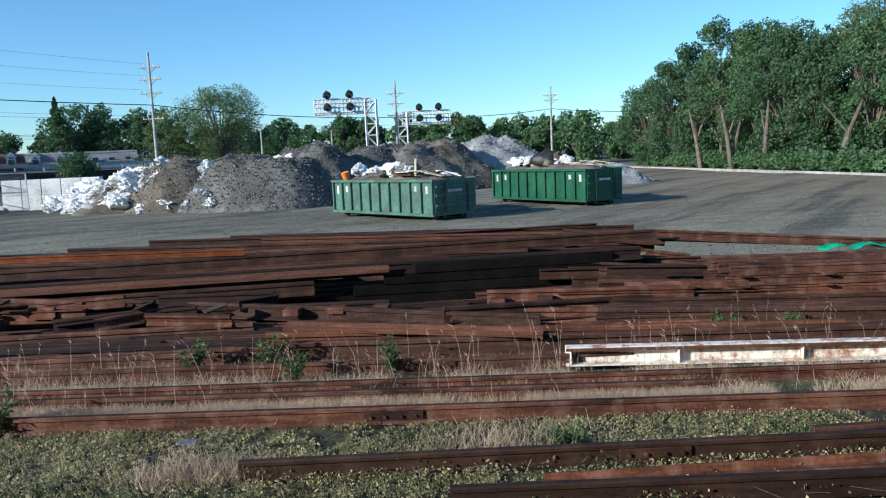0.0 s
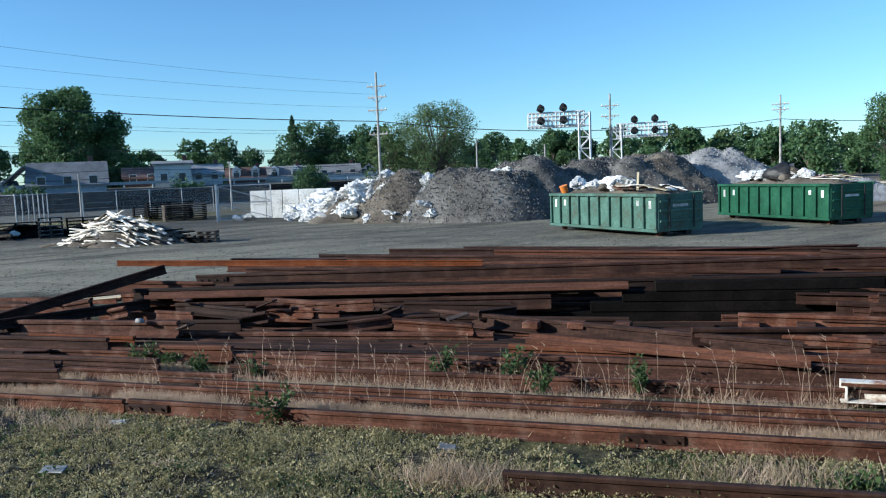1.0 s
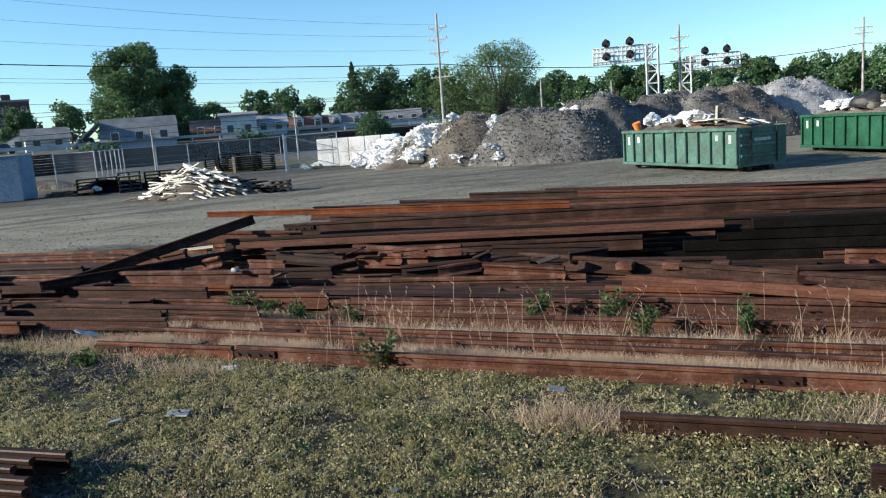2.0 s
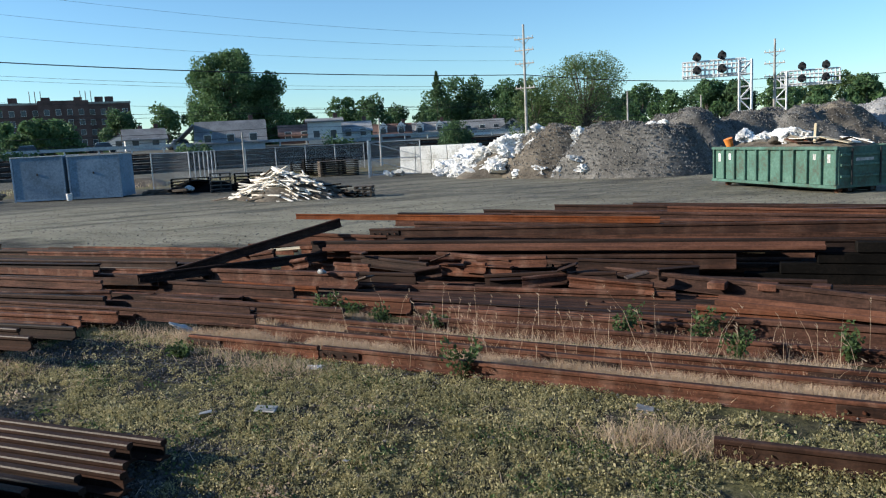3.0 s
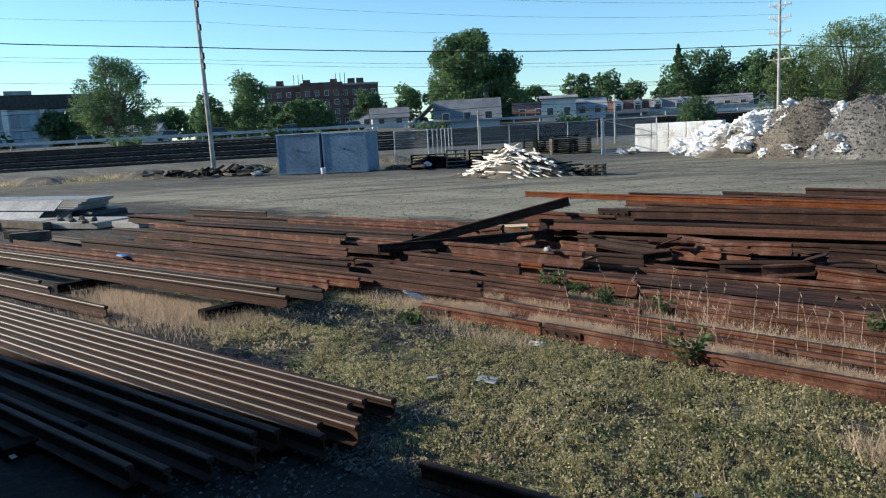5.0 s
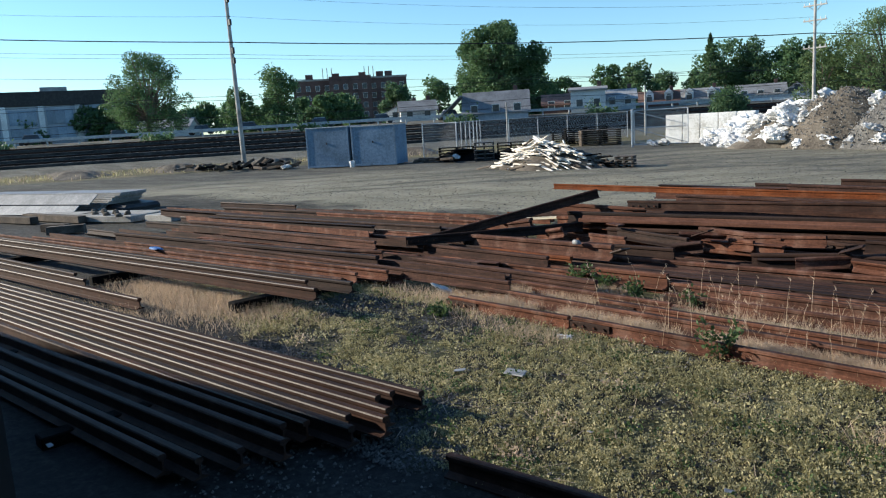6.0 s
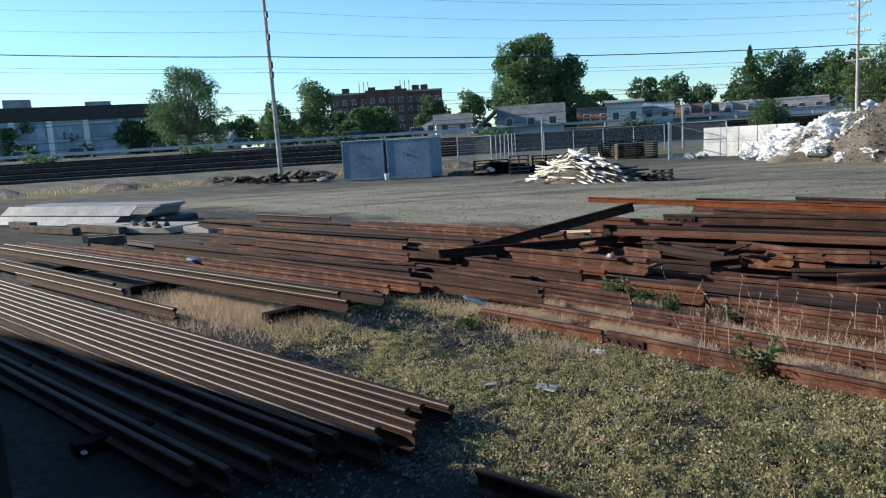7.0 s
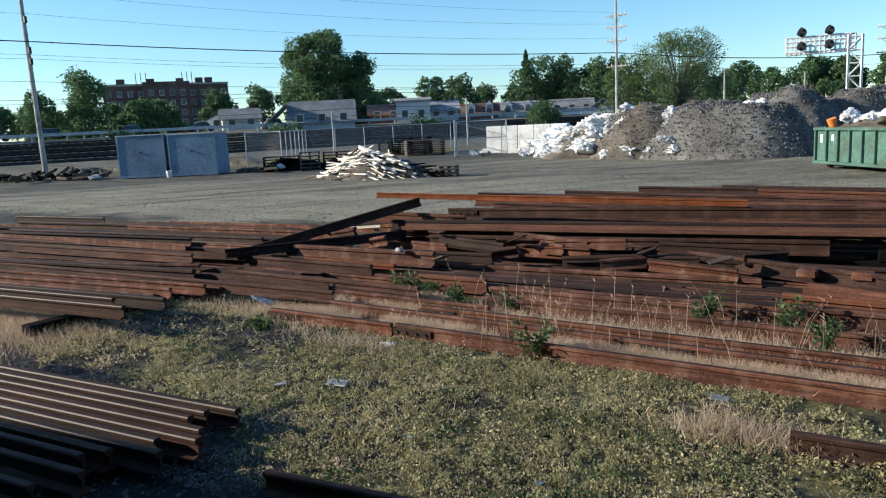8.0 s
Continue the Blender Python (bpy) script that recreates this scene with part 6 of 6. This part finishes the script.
    tagged(new("dead_stalks", mesh_of("dead_stalks", verts, faces, DRY)), "tall thin dead stalks between the rails", "grass", kind="stuff")
    # scattered stones
    n1, n2 = 34000, 15000
    n = n1 + n2
    x = np.r_[g.uniform(-15, 7, n1), g.uniform(-34, 18, n2)]
    x[:n1] = np.where((x[:n1] > -4.5) & (g.uniform(0, 1, n1) < 0.6), x[:n1] - 9, x[:n1])
    pick = g.uniform(0, 1, n1)
    x[:n1] = np.where(pick < 0.4, g.uniform(-9.5, -5.0, n1), np.where(pick < 0.55, g.uniform(-10.8, -7.0, n1), x[:n1]))
    y = np.r_[np.where(pick < 0.4, g.uniform(3.5, 5.0, n1), np.where(pick < 0.55, g.uniform(6.2, 7.5, n1), g.uniform(2.3, 7.9, n1))), 16 + 27 * g.uniform(0, 1, n2) ** 1.3]
    s = np.r_[g.uniform(0.008, 0.022, n1), g.uniform(0.012, 0.04, n2)]
    o = np.array(((1, 0, 0), (-1, 0, 0), (0, 1, 0), (0, -1, 0), (0, 0, 1), (0, 0, -0.6)), float)
    v = o[None] * s[:, None, None] * g.uniform(0.6, 1.3, (n, 6, 1))
    v[:, :, 0] += x[:, None]
    v[:, :, 1] += y[:, None]
    v[:, :, 2] += g.uniform(-0.02, 0.01, n)[:, None]
    v[n1:, :, 2] *= 0.5
    f = np.array(((0, 2, 4), (2, 1, 4), (1, 3, 4), (3, 0, 4), (2, 0, 5), (1, 2, 5), (3, 1, 5), (0, 3, 5)))
    faces = (f[None] + 6 * np.arange(n)[:, None, None]).reshape(-1, 3)
    tagged(new("track_stones", mesh_of("track_stones", v.reshape(-1, 3).tolist(), faces.tolist(), PEBBLE)), "dark crushed track stones", "gravel", kind="stuff")


greenery()


def sprig(x, y, h, r, seed, n=260):
    g = np.random.default_rng(seed)
    ob = base("green_weed", pose(x, y, 0), "bushy green weed growing beside a rail", "weed", "green weeds")
    pts = []
    for i in range(7):
        a, l = g.uniform(0, 6.28), r * g.uniform(0.3, 1)
        tip = Vector((l * math.cos(a), l * math.sin(a), h * g.uniform(0.6, 1)))
        part("stem", tube(bmesh.new(), (0, 0, -0.02), tip, 0.006, 0.003, 4), SPRIG, ob)
        for k in range(n // 7):
            t = g.uniform(0.25, 1.05)
            pts.append(np.array(tip) * t + g.normal(size=3) * 0.035)
    c = new("leaves", quads("leaves", np.array(pts), g.uniform(0.03, 0.075, len(pts)), SPRIG, g))
    c.parent = ob


for i, (x, y, h, r) in enumerate(((-4.35, 7.28, 0.42, 0.28), (-3.0, 9.3, 0.45, 0.25), (-2.0, 9.15, 0.42, 0.25), (-7.6, 9.6, 0.35, 0.25), (-7.1, 9.5, 0.25, 0.2), (-6.4, 9.2, 0.25, 0.25), (-0.5, 8.8, 0.4, 0.22), (-1.6, 8.5, 0.35, 0.2),
                                  (3.9, 9.6, 0.4, 0.22), (4.8, 9.5, 0.35, 0.25), (-5.5, 9.2, 0.2, 0.2), (1.1, 6.3, 0.1, 0.2), (-8.2, 7.1, 0.16, 0.18))):
    sprig(x, y, h, r, 400 + i)


def litter():
    rng = random.Random(6)
    b = new("plastic_bag", BAGS[2])
    b.matrix_world = pose(-1.75, 9.95, 0.10, 0, 0, 20) @ Matrix.Diagonal((0.34, 0.2, 0.22, 1))
    tagged(b, "crumpled white plastic bag among rails", "bag")
    b = new("plastic_bag", BAGS[4])
    b.matrix_world = pose(-9.0, 8.0, 0.1, 0, 25, 35) @ Matrix.Diagonal((0.36, 0.16, 0.12, 1))
    tagged(b, "white plastic bag on a rail end", "bag")
    b = new("plastic_bag", BAGS[1])
    b.matrix_world = pose(-6.15, 7.1, 0.015, 0, 0, 15) @ Matrix.Diagonal((0.22, 0.12, 0.1, 1))
    tagged(b, "small white plastic scrap beside a rail", "bag")
    for x, y, s, a in ((-5.81, 5.71, 0.24, 5), (-6.35, 5.45, 0.12, 40), (-2.3, 6.75, 0.16, 10), (-8.03, 1.95, 0.08, 0), (-3.1, 4.6, 0.07, 30), (-4.4, 4.9, 0.05, 0)):
        bm = boxed((-0.5, -0.3, 0), (0.5, 0.3, 0.07), 0.03)
        for v in bm.verts:
            v.co.x += 0.3 * noise.noise(Vector((v.co.y * 4, x, 1)))
            v.co.z += 0.2 * noise.noise(Vector((v.co.x * 3, v.co.y * 3, x)))
        ob = part("litter", bm, SHEET)
        ob.matrix_world = pose(x, y, 0.035, 6, 4, a) @ Matrix.Diagonal((s, s, s, 1))
        tagged(ob, "flattened pale plastic litter on weeds", "litter", "litter")
    b = new("plastic_bag", blob_mesh("blue_scrap", 50, BLUE_TARP, 2, 0.5, 0.5))
    b.matrix_world = pose(-16.6, 7.1, 0.34) @ Matrix.Diagonal((0.45, 0.18, 0.12, 1))
    tagged(b, "blue plastic scrap on the rails", "bag")
    b = new("plastic_bag", blob_mesh("grey_scrap", 51, SHEET, 2, 0.5, 0.7))
    b.matrix_world = pose(-8.1, 10.3, 0.52) @ Matrix.Diagonal((0.16, 0.1, 0.13, 1))
    tagged(b, "crushed pale can on the rails", "can")
    # green netting over the stacked rails
    verts, faces = [], []
    for j in range(7):
        for i in range(15):
            x, y = i * 0.085, j * 0.06
            verts.append((x, y, 0.05 * noise.noise(Vector((x * 5, y * 5, 2))) + 0.06 * math.sin(i * 0.5) ** 2))
    faces = [(j * 15 + i, j * 15 + i + 1, (j + 1) * 15 + i + 1, (j + 1) * 15 + i) for j in range(6) for i in range(14)]
    nt = new("green_netting", mesh_of("green_netting", verts, faces, GREEN_TARP, True))
    nt.modifiers.new("thick", "SOLIDIFY").thickness = 0.008
    nt.location = (6.6, 12.15, 0.74)
    tagged(nt, "bright green netting lying on stacked rails", "netting")


litter()


# ---- the train that carries the camera, and whose shadow falls on the stones ----
def train():
    ob = base("train_car", pose(-1.1, 0, 0, 0, 0, 6.8), "dull steel passenger train car with open window", "train")
    y0, y1, top, x0, x1 = 0.20, -2.8, 3.72, -70.0, 14.0
    wl, wr, wb, wt = -0.95, 2.6, 1.8, 3.5
    part("side_wall", boxed((x0, y0, 0.5), (wl, y0 + 0.06, top)), TRAIN, ob)
    part("side_wall", boxed((wr, y0, 0.5), (x1, y0 + 0.06, top)), TRAIN, ob)
    part("sill_wall", boxed((wl, y0, 0.5), (wr, y0 + 0.06, wb)), TRAIN, ob)
    part("header_wall", boxed((wl, y0, wt), (wr, y0 + 0.06, top)), TRAIN, ob)
    part("far_wall", boxed((x0, y1 - 0.06, 0.5), (x1, y1, top)), TRAIN, ob)
    part("roof", boxed((x0, y1 - 0.06, top), (x1, y0 + 0.06, top + 0.08)), TRAIN, ob)
    part("floor", boxed((x0, y1, 1.1), (x1, y0, 1.2)), TRAIN, ob)
    part("end_wall", boxed((x0 - 0.06, y1, 0.5), (x0, y0, top)), TRAIN, ob)
    part("end_wall", boxed((x1, y1, 0.5), (x1 + 0.06, y0, top)), TRAIN, ob)
    part("underframe", boxed((x0, -2.4, 0.0), (x1, -0.2, 0.9)), BLACK, ob)


train()
